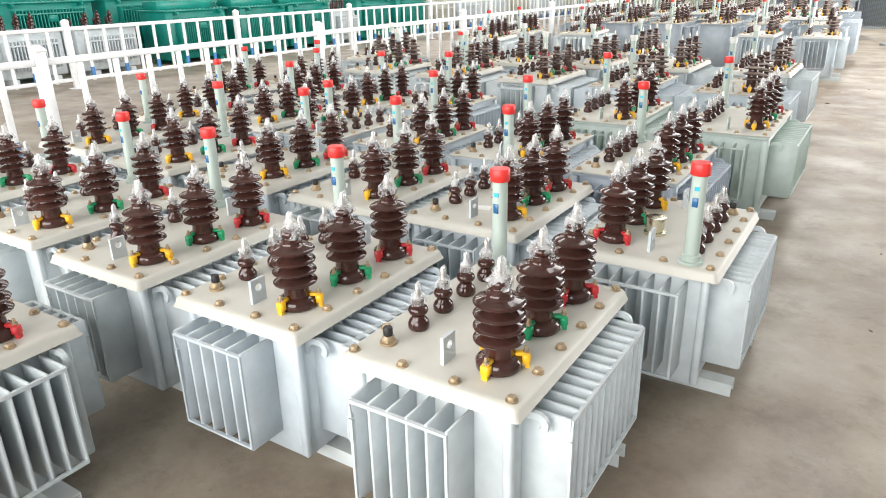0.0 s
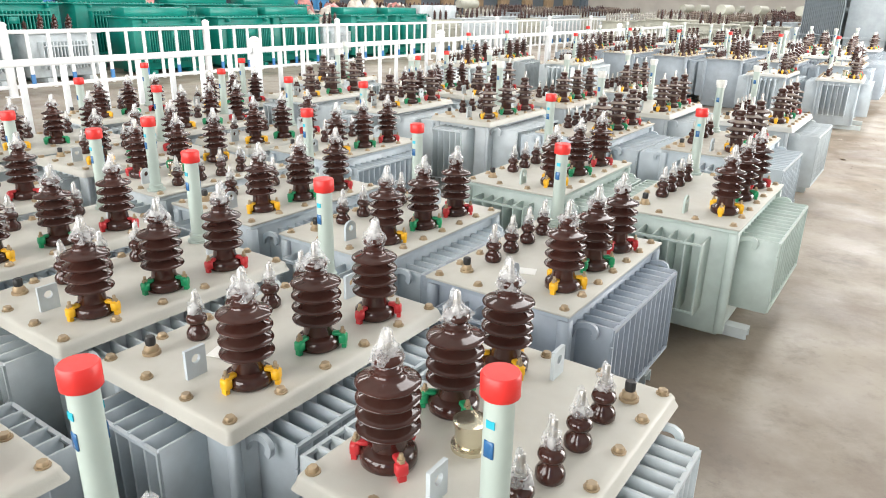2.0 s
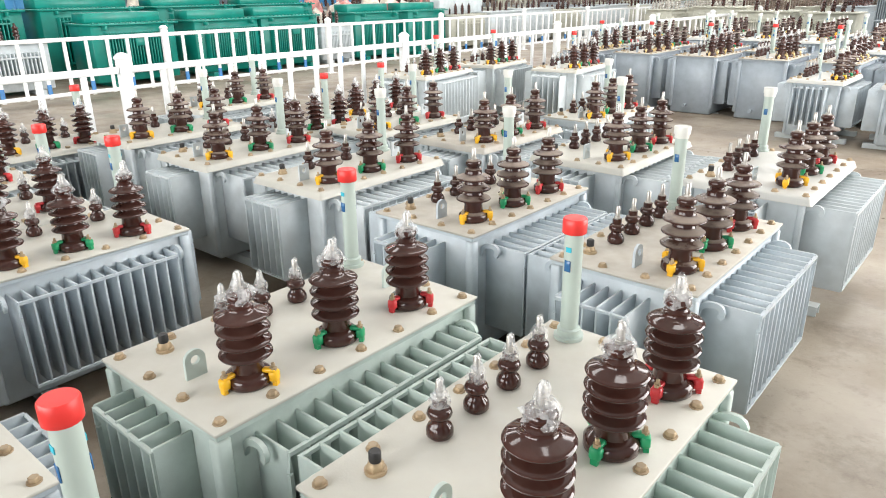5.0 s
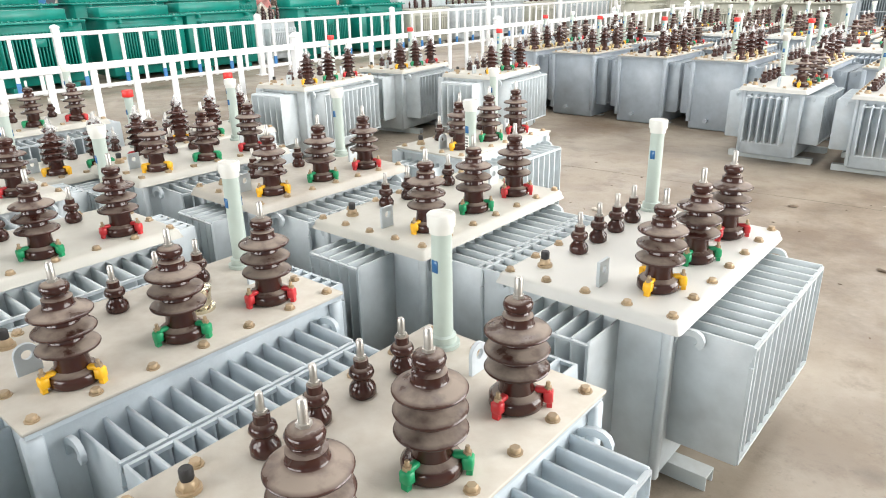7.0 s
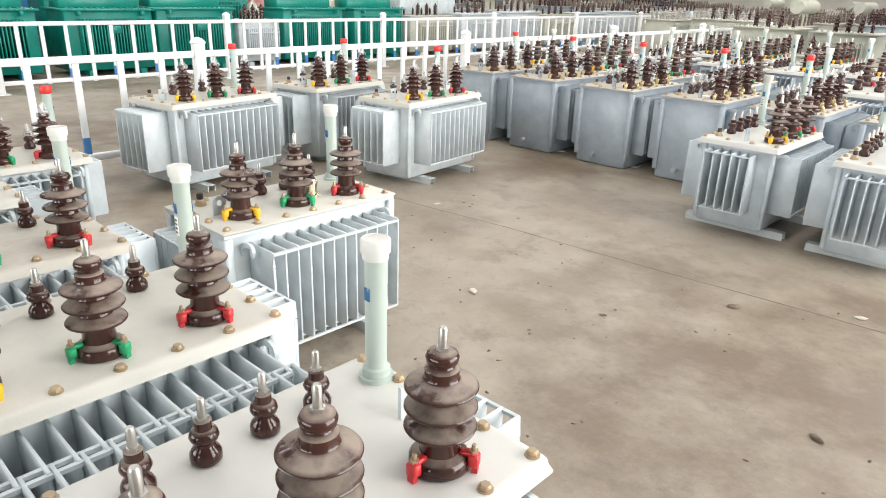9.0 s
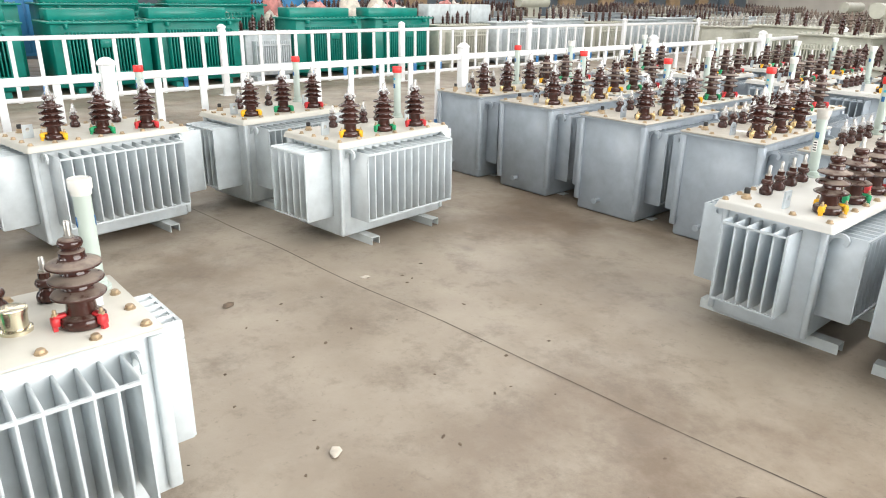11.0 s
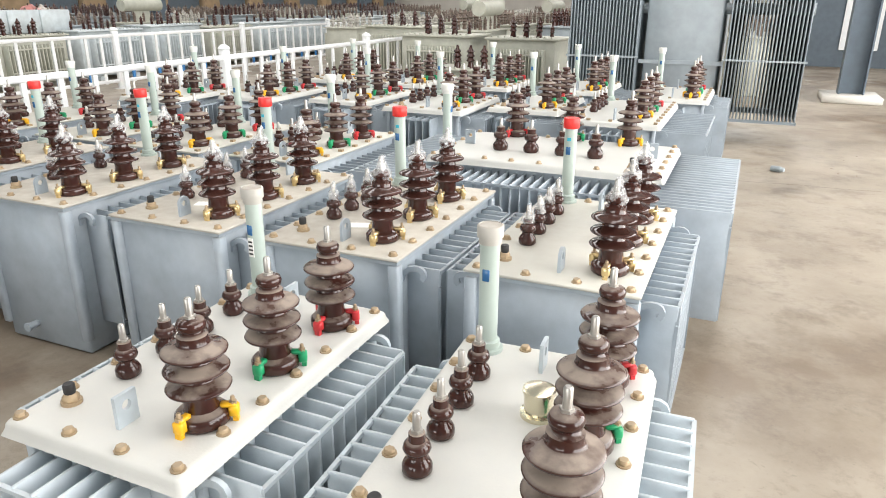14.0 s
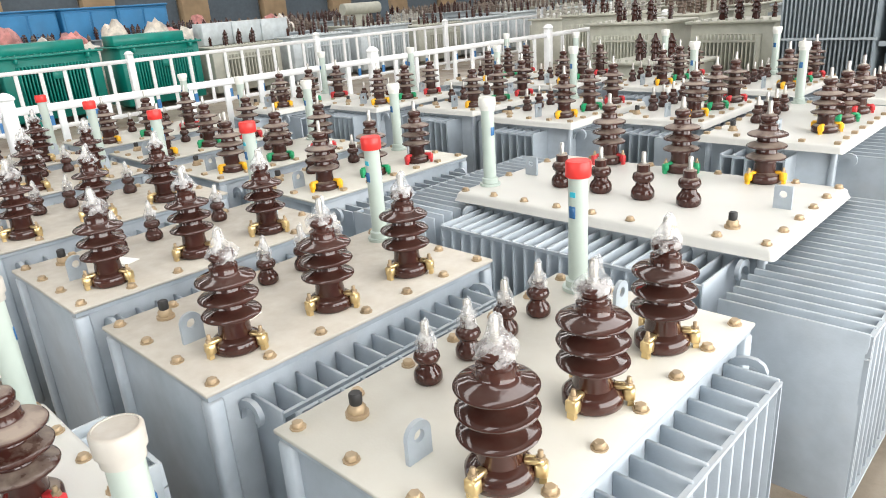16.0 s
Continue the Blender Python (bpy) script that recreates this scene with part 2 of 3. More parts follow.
# ---- hall ----
x0, x1, y0, y1, top = HALL
structure("floor", block(x0, x1, y0, y1, -0.3, 0.0), M_FLOOR, "worn tan concrete floor with stains and joints", "floor")
walls = (
    ("wall_west", (x0 - 0.3, x0, y0, y1, 0, top), M_WALL, "pale plastered far side wall of the hall"),
    ("wall_north", (x0, x1, y1, y1 + 0.3, 0, top), M_WALL, "pale plastered end wall of the hall"),
    # unseen end wall, left open below for the added front lamp
    ("wall_south", (x0, x1, y0 - 0.3, y0, 5.8, top), M_CLADDING, "unseen grey metal cladding above the added front lamp"),
    ("wall_east", (x1, x1 + 0.3, y0, 8.4, 0, 6.6), M_CLADDING, "grey metal wall before the side gate"),
    ("wall_east_far", (x1, x1 + 0.3, 23.6, y1, 0, 6.6), M_CLADDING, "grey metal wall past the side gate"),
    ("wall_east_upper", (x1, x1 + 0.3, y0, y1, 6.6, top), M_CLADDING, "grey metal wall above the side gate"),
)
for name, b, m, label in walls:
    structure(name, block(*b), m, label, "wall")
bm = bmesh.new()
edges = [x0] + [v for s in SKYLIGHTS for v in (s - 1.0, s + 1.0)] + [x1]
for a, b in zip(edges[::2], edges[1::2]):
    box(bm, a, b, 6.0, y1, top, top + 0.15)
# unseen closed stretch, added to keep skylight off the first floor area
box(bm, x0, x1, y0, 6.0, top, top + 0.15)
structure("ceiling", bm, M_CLADDING, "unseen grey metal roof with long skylight openings, closed at the front", "ceiling")

# ---- distribution transformers ----
HV = {
    3: [(0.054, 0), (0.060, 0.006), (0.060, 0.026), (0.052, 0.034), (0.040, 0.040), (0.037, 0.070), (0.040, 0.082)],
    4: [(0.054, 0), (0.060, 0.006), (0.060, 0.026), (0.052, 0.034), (0.040, 0.040), (0.037, 0.068), (0.040, 0.076)],
}


def hv_profile(sheds):
    p = list(HV[sheds])
    z, pitch = (0.088, 0.043) if sheds == 3 else (0.080, 0.034)
    rim = 0.071 if sheds == 3 else 0.067
    for k in range(sheds):
        b = z + k * pitch
        core = 0.037 - 0.002 * k
        p += [(core, b), (core + 0.004, b + 0.004), (rim - 0.006, b + 0.002), (rim - 0.001, b + 0.003), (rim, b + 0.006), (rim - 0.002, b + 0.009),
              (rim - 0.009, b + 0.013), (core + 0.010, b + 0.018), (core + 0.003, b + 0.022), (core, b + 0.026), (core, b + pitch - 0.001)]
    e = z + sheds * pitch
    p += [(0.026, e + 0.001), (0.022, e + 0.008), (0.030, e + 0.014), (0.032, e + 0.024), (0.028, e + 0.033), (0.014, e + 0.038)]
    return p, e + 0.038


LV = [(0.026, 0), (0.031, 0.006), (0.031, 0.020), (0.026, 0.030), (0.020, 0.036), (0.019, 0.044), (0.026, 0.050), (0.029, 0.058), (0.026, 0.068), (0.017, 0.074), (0.017, 0.092), (0.010, 0.094)]


def hex_bolt():
    bm = bmesh.new()
    lathe(bm, [(0.0165, 0), (0.0165, 0.003)], 10)
    return lathe(bm, [(0.0125, 0.003), (0.0125, 0.011), (0.010, 0.0135)], 6)


def clamp_shape():
    """A claw that grips the flange: arm out, foot down."""
    bm = bmesh.new()
    box(bm, 0.040, 0.074, -0.009, 0.009, 0.034, 0.046, 0.003)
    box(bm, 0.058, 0.080, -0.013, 0.013, 0.012, 0.040, 0.004)
    box(bm, 0.066, 0.078, -0.008, 0.008, 0.0, 0.014)
    return bm


def nut_shape():
    bm = bmesh.new()
    lathe(bm, [(0.009, 0), (0.009, 0.008)], 6)
    return lathe(bm, [(0.005, 0.008), (0.005, 0.018), (0.004, 0.020)], 8)


def stud_shape():
    bm = bmesh.new()
    lathe(bm, [(0.013, 0), (0.013, 0.008)], 6)
    return lathe(bm, [(0.0085, 0.008), (0.0085, 0.044), (0.006, 0.048)], 10)


def film_shape(r, h, seed):
    rnd = random.Random(seed)
    bm = bmesh.new()
    prof = [(r * 1.25, 0.0), (r * 1.35, 0.012), (r * 1.05, 0.03), (r * 0.75, h * 0.5), (r * 0.5, h * 0.72), (r * 0.42, h * 0.9), (r * 0.16, h)]
    rings, seg = [], 14
    for k, (rr, z) in enumerate(prof):
        rings.append([bm.verts.new((rr * (1 + rnd.uniform(-0.3, 0.3)) * math.cos(6.2832 * i / seg) + (0.006 * k / 6),
                                    rr * (1 + rnd.uniform(-0.3, 0.3)) * math.sin(6.2832 * i / seg), z + rnd.uniform(-0.004, 0.004))) for i in range(seg)])
    for a, b in zip(rings, rings[1:]):
        for i in range(seg):
            bm.faces.new((a[i], a[(i + 1) % seg], b[(i + 1) % seg], b[i]))
    bm.faces.new(rings[-1])
    return bm


def fin_shape(depth, height):
    """One hollow cooling fin seen as a flat envelope with pinched edges, standing out along +x."""
    return lambda: block(0, depth, -0.0045, 0.0045, 0, height, 0.002)


def lug_shape(domed):
    """An upright lifting plate with a round eye, its top square or domed, in the yz plane."""
    bm = bmesh.new()
    w, h, r, t, n = 0.029, 0.078, 0.0125, 0.005, 24
    cz = h - w
    outer, inner = [], []
    for i in range(n):
        c, d = math.cos(2 * math.pi * i / n), math.sin(2 * math.pi * i / n)
        inner.append((r * c, cz + r * d))
        if d >= 0 and domed:
            outer.append((w * c, cz + w * d))
        else:
            k = max(abs(c), abs(d))
            oy, oz = w * c / k, w * d / k
            outer.append((oy, cz + (oz if d >= 0 else oz * cz / w)))
    rings = [[bm.verts.new((x, *q)) for q in ring] for x, ring in ((-t, inner), (-t, outer), (t, outer), (t, inner))]
    rings.append(rings[0])
    for a, b in zip(rings, rings[1:]):
        for i in range(n):
            bm.faces.new((a[i], a[(i + 1) % n], b[(i + 1) % n], b[i]))
    bmesh.ops.recalc_face_normals(bm, faces=bm.faces)
    return bm


def hook_shape():
    """A bent lifting hook that reaches out along +x and curls down."""
    pts = [(0, 0, -0.05), (0.008, 0, -0.022), (0.026, 0, -0.006), (0.048, 0, 0.0)]
    pts += [(0.060 + 0.022 * math.sin(a), 0, -0.022 + 0.022 * math.cos(a)) for a in (0.2, 0.8, 1.4, 2.0, 2.5)]
    return ribbon(pts, 0.013, 0.019, (0, 1, 0))


def rounded(w, l, r, z, seg=4):
    pts = []
    for cx, cy, a0 in ((1, 1, 0), (-1, 1, 90), (-1, -1, 180), (1, -1, 270)):
        for i in range(seg + 1):
            a = radians(a0 + 90 * i / seg)
            pts.append((cx * (w / 2 - r) + r * math.cos(a), cy * (l / 2 - r) + r * math.sin(a), z))
    return pts


def lid_shape(w, l, lipped):
    bm = bmesh.new()
    if not lipped:
        return box(bm, -w / 2, w / 2, -l / 2, l / 2, -0.010, 0, 0.002)
    # a sheet with its edges rolled down and flared, and the underside a little inside it
    outline = [(-0.030, 0.0), (-0.018, -0.0015), (-0.012, -0.005), (-0.008, -0.011), (-0.006, -0.022), (0.001, -0.036), (-0.005, -0.037), (-0.012, -0.022), (-0.022, -0.010)]
    rings = [[bm.verts.new(p) for p in rounded(w + 2 * a, l + 2 * a, 0.014, z)] for a, z in outline]
    n = len(rings[0])
    for k, (a, b) in enumerate(zip(rings, rings[1:])):
        for i in range(n):
            f = bm.faces.new((a[(i + 1) % n], a[i], b[i], b[(i + 1) % n]))
            f.smooth = k < 5
    bm.faces.new(rings[0])
    bm.faces.new(list(reversed(rings[-1])))
    return bm


def tank_shape(w, l, h, inset, foot):
    return block(-w / 2 + inset, w / 2 - inset, -l / 2 + inset, l / 2 - inset, foot, h - 0.012, 0.012)


def channel_shape(length, drop):
    """A channel on its back, legs down, as one folded section."""
    pts = [(0, -0.030, 0), (0, -0.030, drop), (0, 0.030, drop), (0, 0.030, 0)]
    return ribbon(pts, length, 0.006, (1, 0, 0))


def radiator(owner, name, span, n, reach, height, z0, paint, place, turn, near):
    """A bank of n fins over a span, standing out by reach; the wall is at place, the outward way turned by turn."""
    a, b, c = span / 2, z0 + 0.010, z0 + height - 0.010
    bm = ribbon([(reach, -a, c - 0.05), (reach, -a, c), (reach, a, c), (reach, a, b), (reach, -a, b), (reach, -a, c - 0.055)], 0.011, 0.011, (1, 0, 0))
    ys = [-span / 2 + span * i / (n - 1) for i in range(n)]
    if not near:
        for y in ys:
            box(bm, 0, reach, y - 0.0045, y + 0.0045, z0, z0 + height)
    rad = part(name, bm, paint, owner, "row of thin pressed steel cooling fins", place, turn)
    if not near:
        tagged(rad, kind="stuff")
    if near:
        fin = shape(("fin", reach, height), fin_shape(reach, height), paint)
        for y in ys:
            part("fin", fin, paint, rad, "", (0, y, z0))
    return rad


PROTOTYPES = {}
CLAMP_ORDER = ("yellow", "green", "red")


def transformer(x, y, rot=0.0, w=0.53, l=0.80, h=0.55, paint="blue", lid="cream", lipped=True, side=0.115, end=0.10, end_span=0.29, end_n=6,
                side_n=13, cap="red", clamp="colour", film=True, glaze="clean", sheds=4, cup=False, near=True, lv=4, paper=False, end_shift=-0.02, hx=0.0, lvx=0.0, hv_pitch=0.0, lv_pitch=0.0, tube_x=0.0, sticker=False, hy=0.0, lvs=1.0):
    """A small oil-filled transformer on two channels: finned tank, lid, three large and several small bushings, filler tube."""
    key = (w, l, h, paint, lid, lipped, side, end, end_span, end_n, side_n, cap, clamp, film, glaze, sheds, cup, near, lv, paper, hx, lvx, hv_pitch, lv_pitch, tube_x, sticker, hy, lvs)
    where = pose(x, y, 0, 0, 0, rot)
    if key in PROTOTYPES:
        return copy_thing(PROTOTYPES[key], where)
    mp, ml, mg = PAINT[paint], LID[lid], PORCELAIN[glaze]
    tone = {"blue": "blue-grey", "light": "pale grey", "green": "grey-green", "grey": "mid-grey", "slate": "slate-blue"}[paint]
    t = new("transformer")
    words = f"{tone} finned oil transformer, {cap}-capped tube, " + ("film-wrapped brown bushings" if film else ("dusty brown bushings" if glaze == "dusty" else "clean brown bushings"))
    tagged(t, words + (", plain ends" if not end else ""), "transformer", "oil transformers standing in rows")
    inset = 0.045 if lipped else 0.022
    part("tank", shape(("tank", w, l, h, lipped, bool(end)), lambda: tank_shape(w, l, h, inset, 0.055 if end else 0.004), mp), mp, t)
    if not lipped:
        part("flange", shape(("flange", w, l), lambda: block(-w / 2 + 0.006, w / 2 - 0.006, -l / 2 + 0.006, l / 2 - 0.006, -0.024, -0.0125), mp), mp, t, "", (0, 0, h))
    part("lid", shape(("lid", w, l, lipped), lambda: lid_shape(w, l, lipped), ml), ml, t, "cream painted steel lid", (0, 0, h))
    tx, ty = w / 2 - inset, l / 2 - inset
    post = 0.020 if not lipped else 0.014
    for s in (-1, 1):
        for q in (-1, 1):
            part("corner_post", shape(("corner_post", post, h), lambda: block(-post, post, -post, post, 0.075, h - 0.026, 0.006), mp), mp, t, "", (s * tx, q * ty, 0))
    for s in (-1, 1):
        part("skid", shape(("skid", w, bool(end)), lambda: channel_shape(w + (0.14 if end else 0.06), 0.047 if end else 0.0035), M_SKID), M_SKID, t, "pale steel channel foot", (0, s * l * 0.28, 0))
    fz = 0.175 if l > 0.87 and end else 0.135
    fh = h - 0.06 - fz
    side_span = l - 0.235
    for s in (0, 180):
        radiator(t, "side_radiator", side_span, side_n, side + inset, fh, fz, mp, (tx if s == 0 else -tx, 0, 0), s, near)
    if end:
        for s in (-90, 90):
            radiator(t, "end_radiator", end_span, end_n, end + inset, fh, fz, mp, (end_shift, ty if s > 0 else -ty, 0), s, near)
    else:
        bm = bmesh.new()
        rod(bm, (-tx * 0.25, -ty - 0.045, 0.10), (-tx * 0.25, -ty + 0.01, 0.10), 0.016, 10)
        rod(bm, (-tx * 0.25, -ty - 0.055, 0.10), (-tx * 0.25, -ty - 0.045, 0.10), 0.021, 10)
        part("drain_valve", bm, mp, t)
    # bushings
    prof, ztop = hv_profile(sheds)
    hx = hx or w * 0.255
    pitch = hv_pitch or (0.24 if l < 0.87 else 0.28)
    for k in range(3):
        b = part("high_voltage_bushing", shape(("hv", sheds, near), lambda: lathe(bmesh.new(), prof, 36 if near else 20), mg), mg, t, "ribbed glazed porcelain", (hx, hy + (k - 1) * pitch, h))
        cm = CLAMP["brass"] if clamp == "brass" else CLAMP[CLAMP_ORDER[k]]
        for a in (-90, 30, 150):
            part("clamp", shape("clamp", clamp_shape, cm), cm, b, ("brass" if clamp == "brass" else CLAMP_ORDER[k]) + " clamp", (0, 0, 0), a)
            if near:
                part("nut", shape("nut", nut_shape, M_BOLT), M_BOLT, b, "", (0.068 * math.cos(radians(a)), 0.068 * math.sin(radians(a)), 0.041))
        part("terminal", shape("stud", stud_shape, M_STEEL), M_STEEL, b, "grey metal stud", (0, 0, ztop - 0.002))
        if film:
            part("film", shape(("film_hv", k), lambda: film_shape(0.026, 0.078, 31 + k), M_FILM), M_FILM, b, "crumpled clear plastic film", (0, 0, ztop - 0.026), 40 * k)
    lpitch = lv_pitch or 0.132
    lvx = lvx or w * 0.29
    for k in range(lv):
        b = part("low_voltage_bushing", shape(("lv", lvs), lambda: lathe(bmesh.new(), [(r * lvs, z * lvs) for r, z in LV], 20), mg), mg, t, "small glazed porcelain", (-lvx, (k - (lv - 1) / 2) * lpitch + 0.03, h))
        part("terminal", shape("stud", stud_shape, M_STEEL), M_STEEL, b, "grey metal stud", (0, 0, 0.092 * lvs))
        if film:
            part("film", shape(("film_lv", k), lambda: film_shape(0.017, 0.070, 51 + k), M_FILM), M_FILM, b, "crumpled clear plastic film", (0, 0, 0.078))
    # filler tube
    px, py = -(tube_x or w * 0.30), l / 2 - 0.065
    tube = part("filler_tube", shape("tube", lambda: lathe(bmesh.new(), [(0.042, 0), (0.042, 0.010), (0.033, 0.011), (0.033, 0.030), (0.0255, 0.034), (0.0255, 0.330)], 20), M_TUBE), M_TUBE, t, "pale green steel tube", (px, py, h))
    if cap == "red":
        part("cap", shape("cap_red", lambda: lathe(bmesh.new(), [(0.031, 0.312), (0.033, 0.314), (0.033, 0.350), (0.030, 0.354)], 20), M_CAPRED), M_CAPRED, tube, "red plastic cap")
    else:
        part("cap", shape("cap_white", lambda: lathe(bmesh.new(), [(0.0295, 0.304), (0.0295, 0.320), (0.0340, 0.321), (0.0345, 0.350), (0.0320, 0.353), (0.0295, 0.3535), (0.0290, 0.3515)], 20), M_CAPWHITE if cap == "white" else M_CAPGREY), M_CAPWHITE if cap == "white" else M_CAPGREY, tube, "white cap" if cap == "white" else "grey cap with a dusty top")
    for a in (-95, 85):
        part("gauge", shape("gauge", lambda: block(0.0225, 0.0268, -0.010, 0.010, 0.205, 0.238, 0.002), M_GAUGE), M_GAUGE, tube, "small blue level window", None, a)
        if near and cap == "red":
            part("sticker", shape("sticker", lambda: block(0.0235, 0.0262, -0.008, 0.008, 0.262, 0.276), M_CYAN), M_CYAN, tube, "small cyan sticker", None, a + 4)
    if sticker:
        plate = part("label_plate", shape("tube_label", lambda: block(0.0240, 0.0264, -0.010, 0.010, 0.135, 0.196), M_PAPER), M_PAPER, tube, "white sticker with dark unreadable lines", None, -95)
        for k in range(4):
            part("line", shape("tube_line", lambda: block(0.0262, 0.0267, -0.008, 0.008, 0, 0.006), M_BLACK), M_BLACK, plate, "", (0, 0, 0.142 + 0.013 * k))
    # small fittings
    plug = part("drain_plug", shape("plug", lambda: lathe(lathe(bmesh.new(), [(0.024, 0), (0.024, 0.008)], 16), [(0.019, 0.008), (0.019, 0.020), (0.014, 0.026)], 6), M_BOLT), M_BOLT, t, "brass plug", (-w * 0.33, -l * 0.36, h))
    part("plug_cap", shape("plugcap", lambda: lathe(bmesh.new(), [(0.0125, 0.026), (0.0135, 0.030), (0.0135, 0.048), (0.011, 0.051)], 12), M_BLACK), M_BLACK, plug, "black rubber cap")
    for s in (-1, 1):
        part("lifting_lug", shape(("lug", lipped), lambda: lug_shape(not lipped), mp), mp, t, "upright plate with a round eye", (-0.02 * w * s, s * (l / 2 - 0.115), h))
    for sx in (-1, 1):
        for sy in (-1, 1):
            part("lifting_hook", shape("hook", hook_shape, mp), mp, t, "", (sx * (tx - 0.004), sy * (l / 2 - 0.085), h - 0.055), 0 if sx > 0 else 180)
    if cup:
        part("relief_valve", shape("cup", lambda: lathe(bmesh.new(), [(0.042, 0), (0.042, 0.010), (0.033, 0.012), (0.035, 0.058), (0.038, 0.060), (0.038, 0.068), (0.030, 0.071)], 22), M_CUP), M_CUP, t, "plated metal cup", (0.05 * w, 0.13 * l, h))
    if paper:
        part("paper_note", shape("note", lambda: block(-0.045, 0.045, -0.028, 0.028, 0.001, 0.003), M_PAPER), M_PAPER, t, "white paper slip", (-0.02, -l * 0.22, h), 20)
    # bolts round the lid
    nx, ny = max(3, round(w / 0.125)), max(5, round(l / 0.13))
    spots = [(-w / 2 + 0.035 + (w - 0.07) * i / (nx - 1), s * (l / 2 - 0.035)) for i in range(nx) for s in (-1, 1)]
    spots += [(s * (w / 2 - 0.035), -l / 2 + 0.035 + (l - 0.07) * i / (ny - 1)) for i in range(1, ny - 1) for s in (-1, 1)]
    if near:
        for bx, by in spots:
            part("bolt", shape("bolt", hex_bolt, M_BOLT), M_BOLT, t, "", (bx, by, h), (bx * 977 + by * 613) % 60)
    else:
        bm = bmesh.new()
        for bx, by in spots:
            box(bm, bx - 0.012, bx + 0.012, by - 0.012, by + 0.012, 0, 0.012)
        tagged(part("lid_bolts", bm, M_BOLT, t, "", (0, 0, h)), kind="stuff")
    t.matrix_basis = where
    PROTOTYPES[key] = t
    return t


E = dict(w=0.545, l=0.84, h=0.530, side=0.085, end=0.08)              # first rows: wrapped, red caps
M = dict(w=0.53, l=0.90, h=0.615, side=0.16, end=0.13, end_span=0.25, lipped=True, cap="white", film=False, glaze="dusty", sheds=3, paint="light")
P = dict(w=0.62, l=0.89, h=0.66, side=0.12, end=0.15, end_span=0.34, paint="light", sheds=4, lid="cream", near=True)
T = dict(w=0.555, l=0.965, h=0.703, hv_pitch=0.288, hy=-0.03, side=0.10, end=0.0, lipped=False, paint="grey", clamp="brass", sheds=3, lid="dusty")
Q = dict(w=0.53, l=0.935, h=0.622, hv_pitch=0.270, hy=0.09, side=0.10, end=0.09, end_span=0.29, paint="blue", cap="grey", film=False, glaze="dusty", sheds=3, lid="white")
B = dict(w=0.56, l=0.89, h=0.74, side=0.14, end=0.10, cap="white", film=False, glaze="dusty", sheds=3, paint="grey", lid="white", near=False)


def put(kind, x, y, rot=0.0, **more):
    return transformer(x, y, rot, **{**kind, **more})


# rows along the aisle, from the start of the walk onward
put(E, -2.390, 0.598, paint="light")
put(E, -1.074, 1.665, paint="light", l=0.79)
put(E, -1.778, 1.672, paint="blue", l=0.79)
put(E, -2.512, 1.682, paint="light", l=0.79)
put(E, -3.232, 1.731, paint="light")
put(E, -4.061, 1.771, paint="light", near=False)
put(E, -0.855, 2.700, 180, paint="light", cup=True, l=0.79)
put(E, -1.606, 2.737, paint="blue", paper=True, l=0.83)
put(E, -2.282, 2.724, paint="light")
put(E, -2.973, 2.746, paint="blue")
put(E, -3.708, 2.733, paint="light", near=False)
put(E, -4.602, 2.808, paint="light", near=False)
put(E, -1.262, 3.757, paint="slate", paper=True, side=0.10, lipped=False, h=0.532, l=0.865, hx=0.155)
put(E, -2.003, 3.757, paint="blue", lipped=False, h=0.532, l=0.85)
put(E, -2.710, 3.747, paint="blue", cup=True, lipped=False, h=0.532)
put(E, -3.386, 3.769, 180, paint="light", cup=True, lipped=False, h=0.532)
put(E, -4.130, 3.820, paint="light", near=False)
put(E, -4.855, 3.711, paint="light", near=False)
put(E, -1.030, 4.943, paint="green", side=0.14, end=0.10, end_span=0.35, lipped=False, h=0.562, l=0.96, hv_pitch=0.295, hx=0.155, hy=0.03, tube_x=0.175)
put(E, -1.845, 4.935, paint="green", side=0.10, lipped=False, h=0.562, l=0.96, hv_pitch=0.295, hx=0.14, tube_x=0.245)
put(E, -3.252, 4.812, paint="blue", lipped=False, h=0.545)
put(E, -3.932, 4.765, paint="light", near=False)
put(E, -4.736, 4.802, paint="light", near=False)
put(E, -5.573, 4.670, paint="light", near=False)
put(E, -5.426, 5.579, paint="light", near=False)
put(M, -1.265, 6.228, lipped=False, lid="dusty", paint="blue", end=0.15, h=0.598)
put(M, -2.135, 6.225, lipped=False, lid="dusty", paint="blue", cup=True, h=0.598)
put(M, -3.025, 6.225)
put(M, -3.920, 6.190)
put(M, -4.833, 6.215, near=False)
put(M, -1.280, 7.515, w=0.595, lid="white", l=0.94)
put(M, -2.160, 7.500, w=0.585, sticker=True, l=0.93)
put(M, -3.000, 7.450, lid="dusty")
put(M, -3.815, 7.360, near=False)
put(E, -4.521, 7.111, l=0.86, paint="light", near=False)
put(M, -5.629, 7.199, near=False)
put(M, -2.830, 8.590, l=0.86, w=0.475, end=0.09, side=0.14, side_n=12, hx=0.09, hv_pitch=0.265, paint="light", cup=True, lipped=False)
put(E, -4.755, 7.983, l=0.86, paint="light", near=False)
put(P, -5.485, 9.650, 8, l=0.98, w=0.58)
put(P, -5.590, 10.940, 8, near=False, w=0.58)
put(P, -4.535, 11.090, 6, l=0.97, w=0.57)
put(Q, -2.015, 11.890, tube_x=0.165, hx=0.158, sticker=True, l=0.88, hv_pitch=0.266, hy=0.015)
